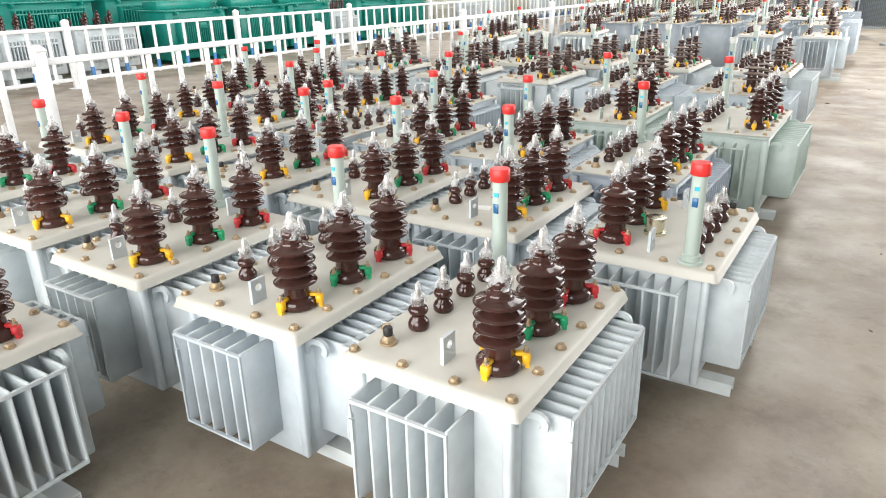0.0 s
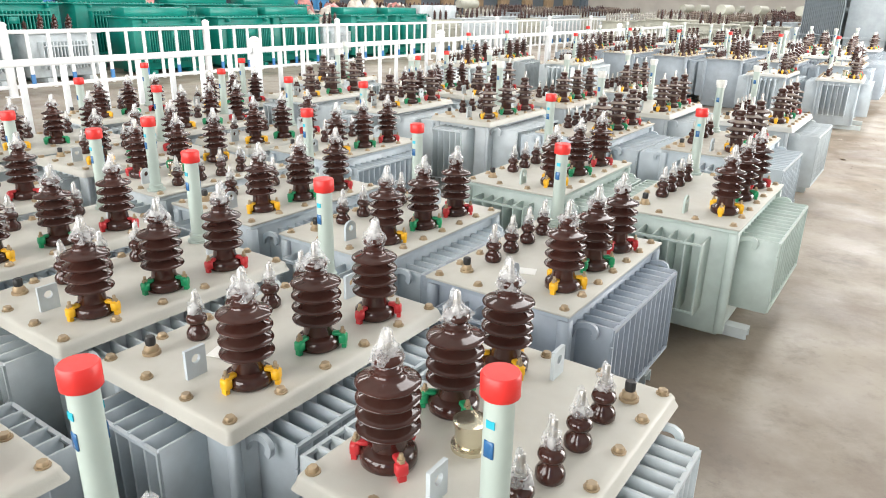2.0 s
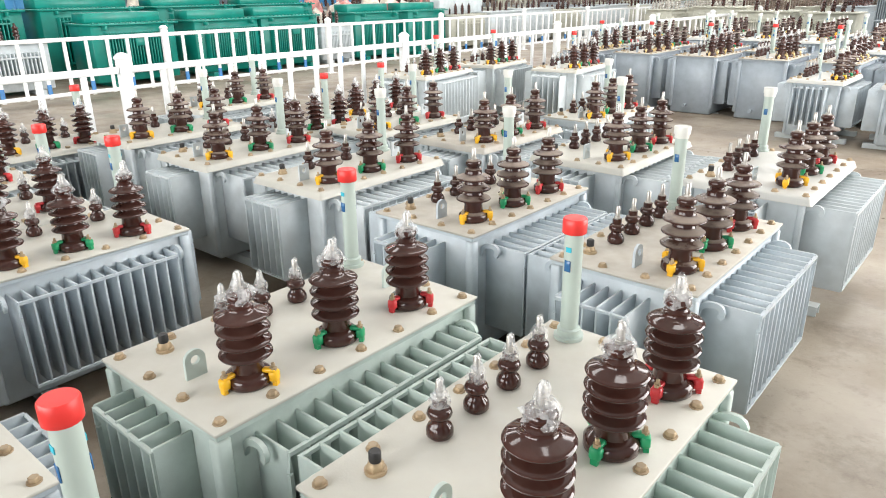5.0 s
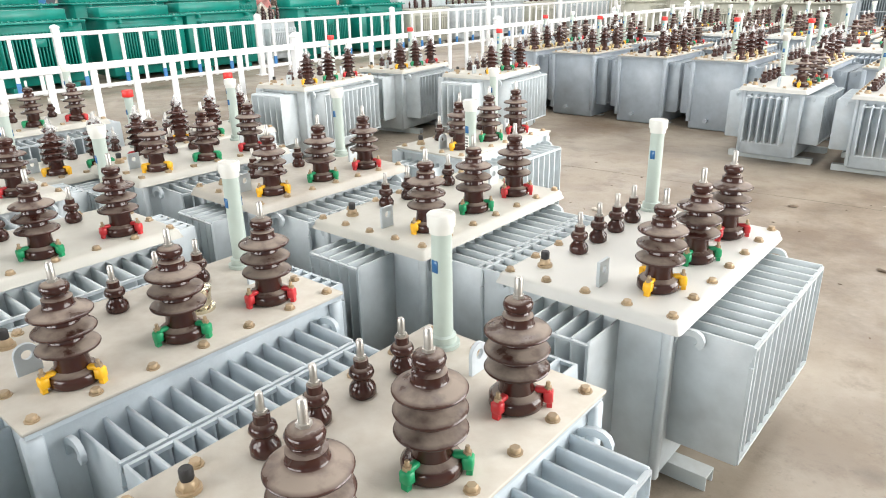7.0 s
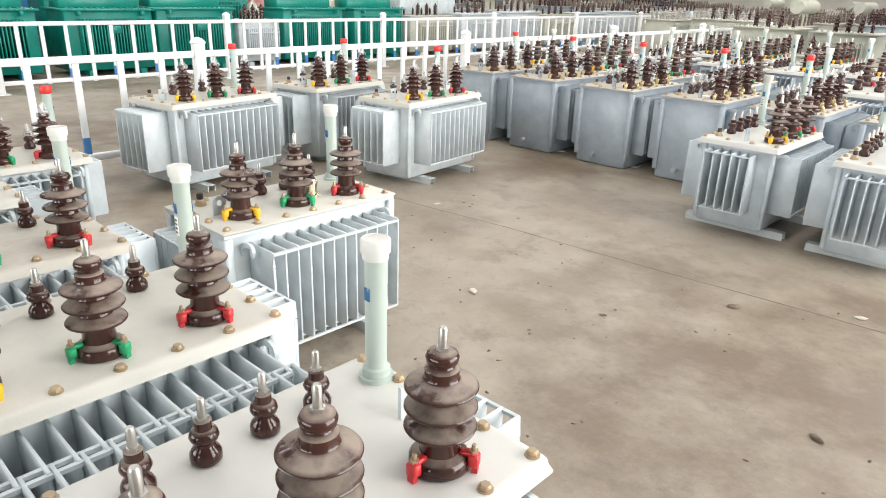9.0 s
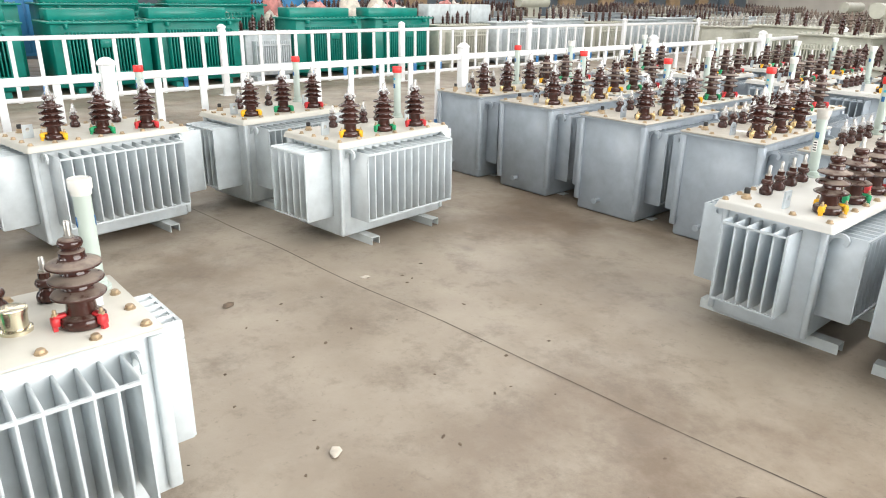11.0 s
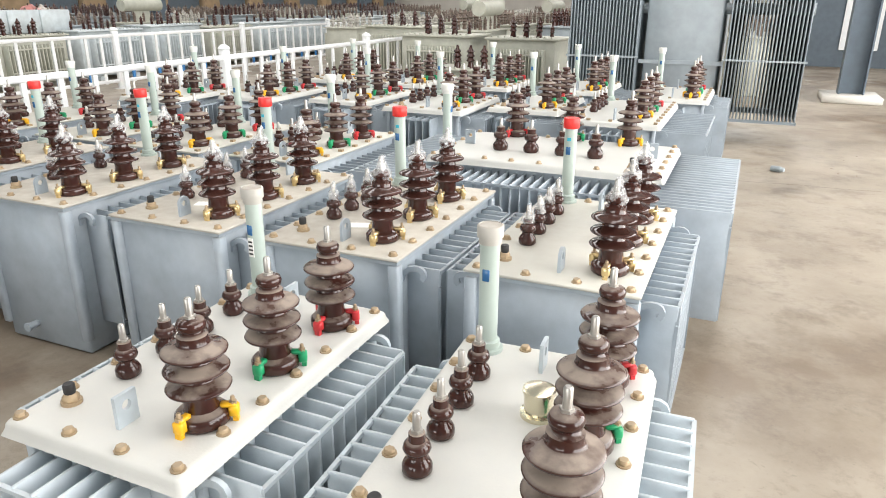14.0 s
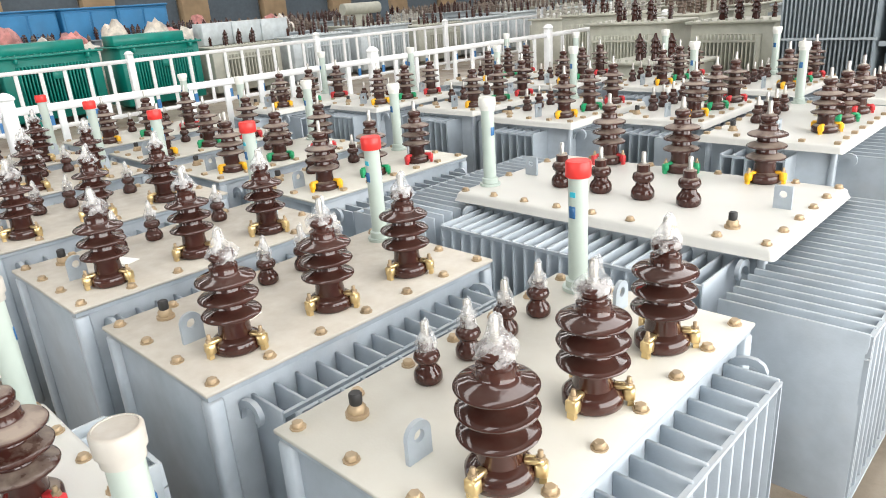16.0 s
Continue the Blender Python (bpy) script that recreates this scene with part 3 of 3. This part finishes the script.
put(Q, -1.200, 11.850, 3, cup=True, tube_x=0.175, hx=0.145, l=0.88, hv_pitch=0.28, hy=0.04)
put(T, -5.235, 13.000, near=False)
put(T, -4.465, 13.005)
put(T, -3.635, 12.990)
put(T, -2.830, 12.995, paper=True)
put(T, -2.100, 13.005, paper=True, paint="grey", hx=0.135)
put(T, -1.322, 13.025, paint="grey", lid="cream", hx=0.155)
put(T, -3.137, 14.069, clamp="colour", film=False, glaze="dusty", cap="white", near=False, lid="cream")
put(T, -3.873, 14.042, clamp="colour", film=False, glaze="dusty", cap="white", near=False, lid="cream")
put(T, -4.649, 14.056, clamp="colour", film=False, glaze="dusty", cap="white", near=False, lid="cream")
put(T, -5.458, 14.061, clamp="colour", film=False, glaze="dusty", cap="white", near=False, lid="cream")
put(B, -1.760, 14.300, 90, w=0.77, l=1.23, h=0.735, side=0.20, end=0.31, end_span=1.12, end_n=23, side_n=22, lv=4, lvs=1.35, hx=0.32, lvx=0.10, hv_pitch=0.33, lv_pitch=0.173, end_shift=-0.09, lipped=True, paint="grey", near=True)
put(B, -1.670, 15.890, w=0.66, l=1.15, cup=True, side=0.28)
put(B, -2.373, 16.059)
put(B, -3.076, 15.775, w=0.66)
put(B, -3.880, 15.899)
put(B, -4.692, 15.753)
put(B, -5.398, 15.361)
put(B, -1.441, 17.132, w=0.62)
put(B, -2.282, 17.283)
put(B, -3.158, 17.239)
put(B, -3.969, 17.137)
put(B, -4.767, 17.141)


# ---- white guard rails ----


def guard_rail(x, posts, height, count, label):
    rail = tagged(new("guard_rail"), label, "fence", "white guard rails")
    post = shape(("post", height), lambda: box(box(lathe(bmesh.new(), [(0.062, height - 0.055), (0.068, height - 0.045), (0.060, height - 0.03), (0.035, height - 0.008), (0.01, height)], 12), -0.045, 0.045, -0.045, 0.045, 0.012, height - 0.05, 0.006), -0.09, 0.09, -0.09, 0.09, 0, 0.012), M_RAIL)
    picket = shape(("picket", height), lambda: block(-0.012, 0.012, -0.024, 0.024, 0.10, height - 0.16), M_RAIL)
    band = shape("band", lambda: block(-0.0145, 0.0145, -0.0265, 0.0265, 0.12, 0.30), M_RAILBLUE)
    for y in posts:
        part("post", post, M_RAIL, rail, "square post with domed cap", (x, y, 0))
    for a, b in zip(posts, posts[1:]):
        for z in (height - 0.14, 0.14):
            part("rail", block(-0.02, 0.02, a + 0.045, b - 0.045, z - 0.028, z + 0.028, 0.006), M_RAIL, rail, "", (x, 0, 0))
        for i in range(count):
            y = a + (b - a) * (i + 1) / (count + 1)
            part("picket", picket, M_RAIL, rail, "", (x, y, 0.0))
            if i % 2 == 0:
                part("reflective_band", band, M_RAILBLUE, rail, "blue reflective band", (x, y, 0))
    return rail


guard_rail(-6.148, [-0.20, 3.20, 6.58, 9.97, 13.41, 16.83, 19.95, 23.30], 1.04, 9, "white steel picket guard rail with blue bands beside the rows")
guard_rail(-11.0, [2.90 + 3.37 * i for i in range(11)], 1.035, 10, "white steel picket guard rail with blue bands further back")


# ---- large transformers behind the rails ----


def crown(bm, cx, cy, z, n, length, r=0.05, hgt=0.25, along=(0, 1)):
    """A row of n simple ribbed bushings, in one bmesh."""
    for i in range(n):
        d = (i - (n - 1) / 2) * length / max(1, n - 1)
        lathe(bm, [(r * 0.8, 0), (r * 0.6, hgt * 0.25), (r, hgt * 0.32), (r * 0.6, hgt * 0.45), (r, hgt * 0.52), (r * 0.6, hgt * 0.65), (r * 0.95, hgt * 0.72), (r * 0.4, hgt * 0.85), (r * 0.2, hgt)], 10,
              (cx + d * along[0], cy + d * along[1], z))


def big_transformer(name, x, y, lx, ly, h, mat, label, fins=22, hood=True, group="", rot=0.0, bushings=True):
    """A tall tank with a bank of pressed fins on its faces, a bolted rim and a hood or bushings on top."""
    t = tagged(new(name), label, "transformer", group)
    part("tank", block(-lx / 2, lx / 2, -ly / 2, ly / 2, 0.08, h, 0.015), mat, t)
    part("rim", block(-lx / 2 - 0.05, lx / 2 + 0.05, -ly / 2 - 0.05, ly / 2 + 0.05, h, h + 0.03, 0.004), mat, t)
    for s in (-1, 1):
        part("skid", block(-lx / 2 - 0.1, lx / 2 + 0.1, s * ly * 0.3 - 0.05, s * ly * 0.3 + 0.05, 0, 0.079), mat, t)
    span = ly * 0.72
    fin = shape(("bigfin", h), lambda: block(0, 0.17, -0.009, 0.009, 0.22, h - 0.12, 0.003), mat)
    for s in (0, 180):
        rad = part("radiator", block(0.165, 0.18, -span / 2, span / 2, h - 0.20, h - 0.175), mat, t, "", (lx / 2 if s == 0 else -lx / 2, 0, 0), s)
        part("tie_bar", block(0.165, 0.18, -span / 2, span / 2, 0.28, 0.305), mat, rad)
        if s == 0:
            for i in range(fins):
                part("fin", fin, mat, rad, "", (0, -span / 2 + span * i / (fins - 1), 0))
    bolts = bmesh.new()
    n = int(ly / 0.09)
    for i in range(n):
        yy = -ly / 2 + ly * (i + 0.5) / n
        box(bolts, lx / 2 + 0.005, lx / 2 + 0.035, yy - 0.012, yy + 0.012, h + 0.03, h + 0.055)
    tagged(part("rim_bolts", bolts, mat, t), kind="stuff")
    if hood:
        part("hood", block(-lx / 2 + 0.04, lx * 0.12, -ly * 0.46, ly * 0.44, h + 0.03, h + 0.20, 0.012), mat, t, "closed terminal hood")
        for q in (-1, 1):
            part("bracket", block(lx / 2 - 0.02, lx / 2 + 0.13, q * ly * 0.36 - 0.02, q * ly * 0.36 + 0.02, h - 0.07, h - 0.002, 0.006), mat, t)
        part("name_plate", block(lx / 2 + 0.178, lx / 2 + 0.190, -0.09, 0.09, h - 0.34, h - 0.22, 0.004), mat, t)
    elif bushings:
        for k, (cx, n, r, hg) in enumerate(((lx * 0.22, 3, 0.055, 0.28), (-lx * 0.22, 4, 0.04, 0.17))):
            for i in range(n):
                bm = bmesh.new()
                crown(bm, 0, 0, 0, 1, 0, r, hg)
                part("bushing", bm, PORCELAIN["dusty"], t, "brown ribbed porcelain", (cx, (i - (n - 1) / 2) * ly * 0.2, h + 0.03))
    t.matrix_basis = pose(x, y, 0, 0, 0, rot)
    return t


G = "teal transformers behind the rail"
for gy, gl, gh in ((9.7, 1.5, 1.0), (11.55, 1.4, 1.0), (13.05, 1.45, 1.02), (15.6, 1.45, 1.02), (17.35, 1.4, 1.02)):
    big_transformer("large_transformer", -12.85, gy + 0.2, 0.8, gl, gh, M_TEAL, "large teal green transformer with pressed fins and a hood", group=G)
for gy, gl in ((5.6, 1.7), (7.7, 1.9), (9.9, 1.9), (12.1, 1.8), (14.3, 1.9)):
    big_transformer("large_transformer", -14.8, gy + 0.2, 0.9, gl, 1.22, M_TEAL, "large teal green transformer behind the front row", group=G)

GG = "grey transformers behind the rail"
for gy, gl, gh in ((1.9, 1.2, 0.78), (3.35, 1.2, 0.80), (4.8, 1.2, 0.78), (6.2, 1.2, 0.80), (7.65, 1.2, 0.78), (14.32, 0.9, 0.80)):
    big_transformer("large_transformer", -12.8, gy + 0.2, 0.7, gl, gh, PAINT["light"], "pale grey transformer with fins and dusty bushings behind the rail", fins=16, hood=False, group=GG)
for i in range(9):
    unit = big_transformer("large_transformer", -12.8, 19.2 + 1.75 * i, 0.75, 1.45, 0.86 + 0.04 * (i % 3), PAINT["light"] if i % 3 else M_BEIGE,
                    "weathered grey transformer with fins and dusty bushings behind the rail", fins=16, hood=False, group=GG)

    if i == 0:
        for k in range(3):
            part("terminal_box", block(-0.52, -0.16, -0.31, 0.31, 0.0, 0.40, 0.012), PAINT["light"], unit, "pale grey closed box", (0, -0.25 + 0.64 * k, 0.895))

# ---- weathered stock further back ----


M_TANGLAZE = surface("pale_brown_porcelain", (0.13, 0.09, 0.068), 0.4, vary=0.5, scale=14, dust=0.6, grain=0)
M_GREYGLAZE = surface("grey_white_porcelain", (0.42, 0.40, 0.36), 0.4, vary=0.35, scale=14, dust=0.4, grain=0)


def stock_unit(name, mat, lx, ly, h, label, nb=4, tops="bushings", glaze=None):
    glaze = glaze or M_TANGLAZE
    t = tagged(new(name), label, "transformer", "weathered stock in the back of the hall")
    part("tank", block(-lx / 2, lx / 2, -ly / 2, ly / 2, 0.0, h, 0.012), mat, t)
    part("lid", block(-lx / 2 - 0.05, lx / 2 + 0.05, -ly / 2 - 0.05, ly / 2 + 0.05, h, h + 0.03, 0.004), mat, t)
    bm = bmesh.new()
    for s in (-1, 1):
        for i in range(14):
            y = -ly * 0.4 + ly * 0.8 * i / 13
            box(bm, s * lx / 2 if s > 0 else -lx / 2 - 0.12, lx / 2 + 0.12 if s > 0 else -lx / 2, y - 0.008, y + 0.008, 0.15, h - 0.1)
    tagged(part("fin_bank", bm, mat, t), kind="stuff")
    bm = bmesh.new()
    crown(bm, lx * 0.24, 0, h + 0.03, 4, ly * 0.75, 0.06, 0.30)
    crown(bm, -lx * 0.05, 0.05, h + 0.03, nb, ly * 0.7, 0.04, 0.20)
    crown(bm, -lx * 0.32, -0.04, h + 0.03, nb + 1, ly * 0.8, 0.045, 0.24)
    tagged(part("bushing_row", bm, glaze, t, "dusty ribbed porcelain"), kind="stuff")
    if tops == "drum":
        bm = bmesh.new()
        rod(bm, (-lx * 0.3, -ly * 0.42, h + 0.42), (-lx * 0.3, ly * 0.42, h + 0.42), 0.14, 18)
        part("oil_drum", bm, mat, t, "round oil expansion drum")
        part("stand", block(-lx * 0.3 - 0.02, -lx * 0.3 + 0.02, -0.25, 0.25, h + 0.03, h + 0.30), mat, t)
    return t


rnd = random.Random(5)
protos = [stock_unit("stock_transformer", M_BEIGE, 0.7, 1.2, 0.95, "weathered beige transformer with dusty bushings"),
          stock_unit("stock_transformer", PAINT["grey"], 0.7, 1.1, 0.90, "weathered grey transformer with dusty bushings"),
          stock_unit("stock_transformer", M_BEIGE, 0.8, 1.4, 0.92, "weathered beige transformer with an oil drum", 4, "drum"),
          stock_unit("stock_transformer", M_BEIGE, 0.75, 1.2, 0.88, "weathered beige transformer with pale bushings", 4, "bushings", M_GREYGLAZE),
          stock_unit("stock_transformer", M_BIGTANK, 0.7, 1.2, 1.02, "weathered dark grey transformer with dusty bushings", 5, "bushings", PORCELAIN["dusty"])]
spots = []
for xx in (-15.2, -16.9, -18.6, -20.3):
    yy = 20.5 if xx > -16 else 17.5
    while yy < 44:
        spots.append((xx + rnd.uniform(-0.1, 0.1), yy))
        yy += rnd.uniform(1.5, 1.9)
for xx in (-9.3, -7.6, -5.9, -4.2, -2.5, -0.9):
    yy = 24.0 if xx > -7 else 25.0
    while yy < 46:
        spots.append((xx + rnd.uniform(-0.1, 0.1), yy))
        yy += rnd.uniform(1.9, 2.4)
for i, (xx, yy) in enumerate(spots):
    k = rnd.choice((0, 2, 2, 3, 3, 4) if xx > -10 else (0, 0, 1, 3, 4, 4))
    m = pose(xx, yy, 0, 0, 0, rnd.choice((0, 180)) + rnd.uniform(-3, 3))
    if i < 5:
        protos[i].matrix_basis = m
    else:
        copy_thing(protos[k], m)

# ---- beige units beyond the rows ----
big_transformer("large_transformer", -5.2, 20.7, 0.75, 1.10, 0.98, M_BEIGE, "beige grey transformer with fins and dusty bushings", fins=18, hood=False, rot=-90)
big_transformer("large_transformer", -3.9, 20.8, 0.75, 0.98, 0.96, M_BEIGE, "beige grey transformer with fins and dusty bushings", fins=16, hood=False, rot=-90)
big_transformer("large_transformer", -6.8, 22.6, 0.8, 1.3, 1.02, M_BEIGE, "beige grey transformer with fins and dusty bushings", fins=18, hood=False, rot=-90)
big_transformer("large_transformer", -4.1, 19.1, 0.6, 0.9, 0.66, M_BEIGE, "low beige grey transformer with fins", fins=14, hood=False, rot=-90)


# ---- the tall dark-finned transformer ----
def tall_transformer(x, y):
    t = tagged(new("tall_transformer"), "tall grey power transformer with dark banks of cooling panels", "transformer")
    part("tank", block(-0.40, 0.40, 0.0, 1.5, 0.16, 2.2, 0.02), M_BIGTANK, t, "smooth grey tank")
    part("stiffener", block(-0.45, 0.45, -0.035, -0.001, 0.83, 0.87), M_BIGTANK, t)
    for s in (-1, 1):
        part("skid", block(s * 0.36 - 0.09, s * 0.36 + 0.09, -0.25, 1.7, 0.0, 0.159), M_BIGTANK, t)
        bank = part("cooling_bank", block(-0.40, 0.40, 0.27, 0.31, 0.30, 0.36), M_DARKRAD, t, "dark blue-grey bank of panels", (s * 0.86, 0, 0))
        panel = shape("cooling_panel", lambda: block(-0.007, 0.007, -0.10, 0.95, 0.27, 2.15, 0.003), M_DARKRAD)
        for i in range(22):
            part("panel", panel, M_DARKRAD, bank, "", (-0.38 + 0.76 * i / 21, 0, 0))
        bm = ribbon([(s * 0.86 - 0.41, -0.115, 0.90), (s * 0.86 + 0.41, -0.115, 0.90)], 0.02, 0.02, (0, 1, 0))
        part("tie_bar", bm, M_BIGTANK, t)
        bm = ribbon([(s * 0.86 - 0.40, -0.11, 0.265), (s * 0.86 + 0.40, -0.11, 0.265)], 0.03, 0.03, (0, 1, 0))
        part("tie_bar", bm, M_DARKRAD, t)
        bm = bmesh.new()
        rod(bm, (s * 0.40, 0.2, 1.42), (s * 1.28, 0.2, 1.42), 0.06, 14)
        part("oil_pipe", bm, M_BIGTANK, t)
    t.matrix_basis = pose(x, y, 0)
    return t


tall_transformer(-1.60, 19.00)

# ---- columns, partition, far side of the hall ----
for cx, cy in ((0.62, 23.4), (-16.2, 3.2), (-16.2, 14.6), (-16.2, 26.0), (-16.2, 37.4)):
    c = tagged(new("column"), "dark blue-grey steel column on a concrete base", "column", "hall columns", "structure")
    bm = bmesh.new()
    for sgn in (-1, 1):
        box(bm, -0.16, 0.16, sgn * 0.17 - 0.012, sgn * 0.17 + 0.012, 0.12, HALL[4] - 0.01)
    box(bm, -0.008, 0.008, -0.158, 0.158, 0.12, HALL[4] - 0.01)
    part("shaft", bm, M_COLUMN, c)
    part("base", block(-0.42, 0.42, -0.42, 0.42, 0, 0.119, 0.02), M_WALL, c, "grey concrete base")
    c.matrix_basis = pose(cx, cy, 0, 0, 0, 90)
for cy in (8.0, 15.2):
    bm = bmesh.new()
    rod(bm, (-16.2, cy - 2.0, 3.4), (-16.2, cy + 2.0, 0.13), 0.06, 10)
    tagged(new("brace", to_mesh("brace", bm, M_COLUMN)), "grey diagonal steel brace", "brace", kind="structure")
structure("partition_wall", block(0.15, 5.5, 30.0, 30.25, 0, 6.0), M_COLUMN, "dark blue-grey partition wall", "wall")
# white paint stands in for daylight through an opening here
structure("white_door", block(0.95, 1.75, 29.93, 29.99, 0.40, 2.6), M_RAIL, "white panel standing in for a bright opening in the partition", "panel")

# far facade along the west side: piers, dark bays
pier = shape("pier", lambda: block(-0.2, 0.2, -0.55, 0.55, 0, 5.0, 0.02), M_TANBOX)
# flat dark panels stand in for the dark openings between piers
bay = shape("bay", lambda: block(-0.05, 0.05, -1.2, 1.2, 0.5, 4.6), M_COLUMN)
for i in range(15):
    yy = 8.0 + 3.6 * i
    tagged(new("pier", pier), "tan painted wall pier", "pier", "tan piers along the far wall", "structure").matrix_basis = pose(-27.0, yy, 0)
    tagged(new("dark_bay", bay), "flat dark panel standing in for an opening between piers", "shutter", "dark bays along the far wall", "structure").matrix_basis = pose(-27.2, yy + 1.8, 0)
structure("far_facade", block(-27.8, -27.3, y0, 62.0, 0, 6.0), M_WALL, "pale plastered inner wall", "wall")


def steel_box(x, y, lx, ly, h, mat, label):
    """A boxy steel cabinet with a lid rim and pressed ribs on its front."""
    t = tagged(new("steel_cabinet"), label, "cabinet", "blue cabinets in the back")
    part("body", block(-lx / 2, lx / 2, -ly / 2, ly / 2, 0.06, h, 0.02), mat, t)
    part("roof", block(-lx / 2 - 0.03, lx / 2 + 0.03, -ly / 2 - 0.03, ly / 2 + 0.03, h, h + 0.05, 0.015), mat, t)
    part("plinth", block(-lx / 2 + 0.04, lx / 2 - 0.04, -ly / 2 + 0.04, ly / 2 - 0.04, 0, 0.059), M_COLUMN, t)
    for k in (-1, 1):
        part("door", block(lx / 2 + 0.001, lx / 2 + 0.025, k * ly * 0.24 - ly * 0.22, k * ly * 0.24 + ly * 0.22, 0.14, h - 0.06, 0.006), mat, t)
    t.matrix_basis = pose(x, y, 0)
    return t


for yy in (6.2, 8.5, 10.3, 12.0, 17.5, 18.9, 20.2):
    steel_box(-19.2, yy, 1.0, 1.3, 1.75, M_BLUEBOX, "blue painted steel cabinet standing in the back")


def package(x, y, z, sx, sy, sz, mat, seed):
    """A soft wrapped package: a squashed, dented sphere of film over goods."""
    bm = bmesh.new()
    bmesh.ops.create_icosphere(bm, subdivisions=3, radius=1.0)
    for v in bm.verts:
        n = noise.noise(v.co * 2.3 + Vector((seed, 0, 0)))
        v.co = Vector((v.co.x * sx, v.co.y * sy, max(-0.75, v.co.z) * sz)) * (1 + 0.28 * n)
    zlow = min(v.co.z for v in bm.verts)
    for f in bm.faces:
        f.smooth = True
    ob = tagged(new("wrapped_package", to_mesh("wrapped_package", bm, mat)), "film-wrapped package of packed goods", "package", "wrapped packages piled in the back")
    ob.matrix_basis = pose(x, y, z - zlow)
    return ob


M_PACK = [surface("pale_wrap", (0.62, 0.56, 0.48), 0.3, vary=0.4, scale=6), surface("pink_wrap", (0.55, 0.22, 0.20), 0.3, vary=0.5, scale=5), surface("cream_wrap", (0.66, 0.62, 0.55), 0.3, vary=0.3, scale=7)]
for i in range(34):
    yy = 12.6 + 0.34 * i + rnd.uniform(-0.1, 0.1)
    if 19.5 < yy < 21:
        continue
    package(-14.3 - rnd.uniform(0, 0.8) if 14.0 < yy < 20 else -17.6, yy, 0.0, 0.34, 0.30, 0.55 + rnd.uniform(0, 0.25), M_PACK[i % 3], i)

# ---- floor details ----


def crack(points, width):
    bm = bmesh.new()
    left = [bm.verts.new((x - 0.0, y + width * rnd.uniform(0.4, 1.0), 0.0012)) for x, y in points]
    right = [bm.verts.new((x, y - width * rnd.uniform(0.4, 1.0), 0.0012)) for x, y in points]
    for i in range(len(points) - 1):
        bm.faces.new((right[i], right[i + 1], left[i + 1], left[i]))
    return bm


M_CRACK = surface("dark_joint_filler", (0.10, 0.08, 0.062), 0.8, grain=0)
for jy, xa, xb in ((10.685, -6.0, 5.0), (17.22, -1.0, 5.0), (22.8, -6.0, 5.0)):
    n = 60
    pts = [(xa + (xb - xa) * i / n, jy + 0.076 * (xa + (xb - xa) * i / n) + 0.03 * noise.noise(Vector((i * 0.23, jy, 0)))) for i in range(n + 1)]
    structure("floor_joint", crack(pts, 0.0045), M_CRACK, "dark cracked floor joint", "floor joint")

M_LITTER = surface("dry_litter", (0.13, 0.095, 0.065), 0.8, vary=0.4, scale=30)
M_CHIP = surface("pale_chip", (0.52, 0.47, 0.40), 0.7, vary=0.2, scale=30)
grit = bmesh.new()
for i in range(260):
    spread = rnd.random()
    xx, yy = (rnd.uniform(-3.9, 0.6), rnd.uniform(8.2, 11.0)) if spread < 0.5 else (rnd.uniform(-0.2, 2.4), rnd.uniform(0.5, 20.0))
    whole = i < 26
    bm = bmesh.new() if whole else grit
    res = bmesh.ops.create_icosphere(bm, subdivisions=1, radius=1.0)
    r = rnd.uniform(0.016, 0.034) if whole else rnd.uniform(0.004, 0.011)
    turn = Matrix.Rotation(rnd.uniform(0, 6.28), 3, "Z")
    for v in res["verts"]:
        q = turn @ Vector((v.co.x * r * rnd.uniform(0.7, 1.7), v.co.y * r * rnd.uniform(0.4, 1.0), (v.co.z + 0.8) * r * 0.25))
        v.co = q if whole else q + Vector((xx, yy, 0))
    if whole:
        pale = i % 3 == 0
        ob = tagged(new("floor_litter", to_mesh("floor_litter", bm, M_CHIP if pale else M_LITTER)),
                    "pale flat chip lying on the concrete floor" if pale else "dark dry scrap lying on the concrete floor", "litter", "scraps on the floor")
        ob.matrix_basis = pose(xx, yy, 0.0)
tagged(new("floor_grit", to_mesh("floor_grit", grit, M_LITTER)), "scattered dark grit on the concrete floor", "grit", kind="stuff")

# a short metal cup left on the aisle floor
bm = bmesh.new()
lathe(bm, [(0.024, -0.06), (0.028, -0.055), (0.028, 0.03), (0.022, 0.034), (0.022, 0.055), (0.018, 0.06)], 18)
cupob = tagged(new("metal_fitting", to_mesh("metal_fitting", bm, M_BIGTANK)), "dull metal pipe fitting lying on the aisle floor", "pipe fitting")
cupob.matrix_basis = pose(-0.50, 17.66, 0.028, 0, 90, -20)
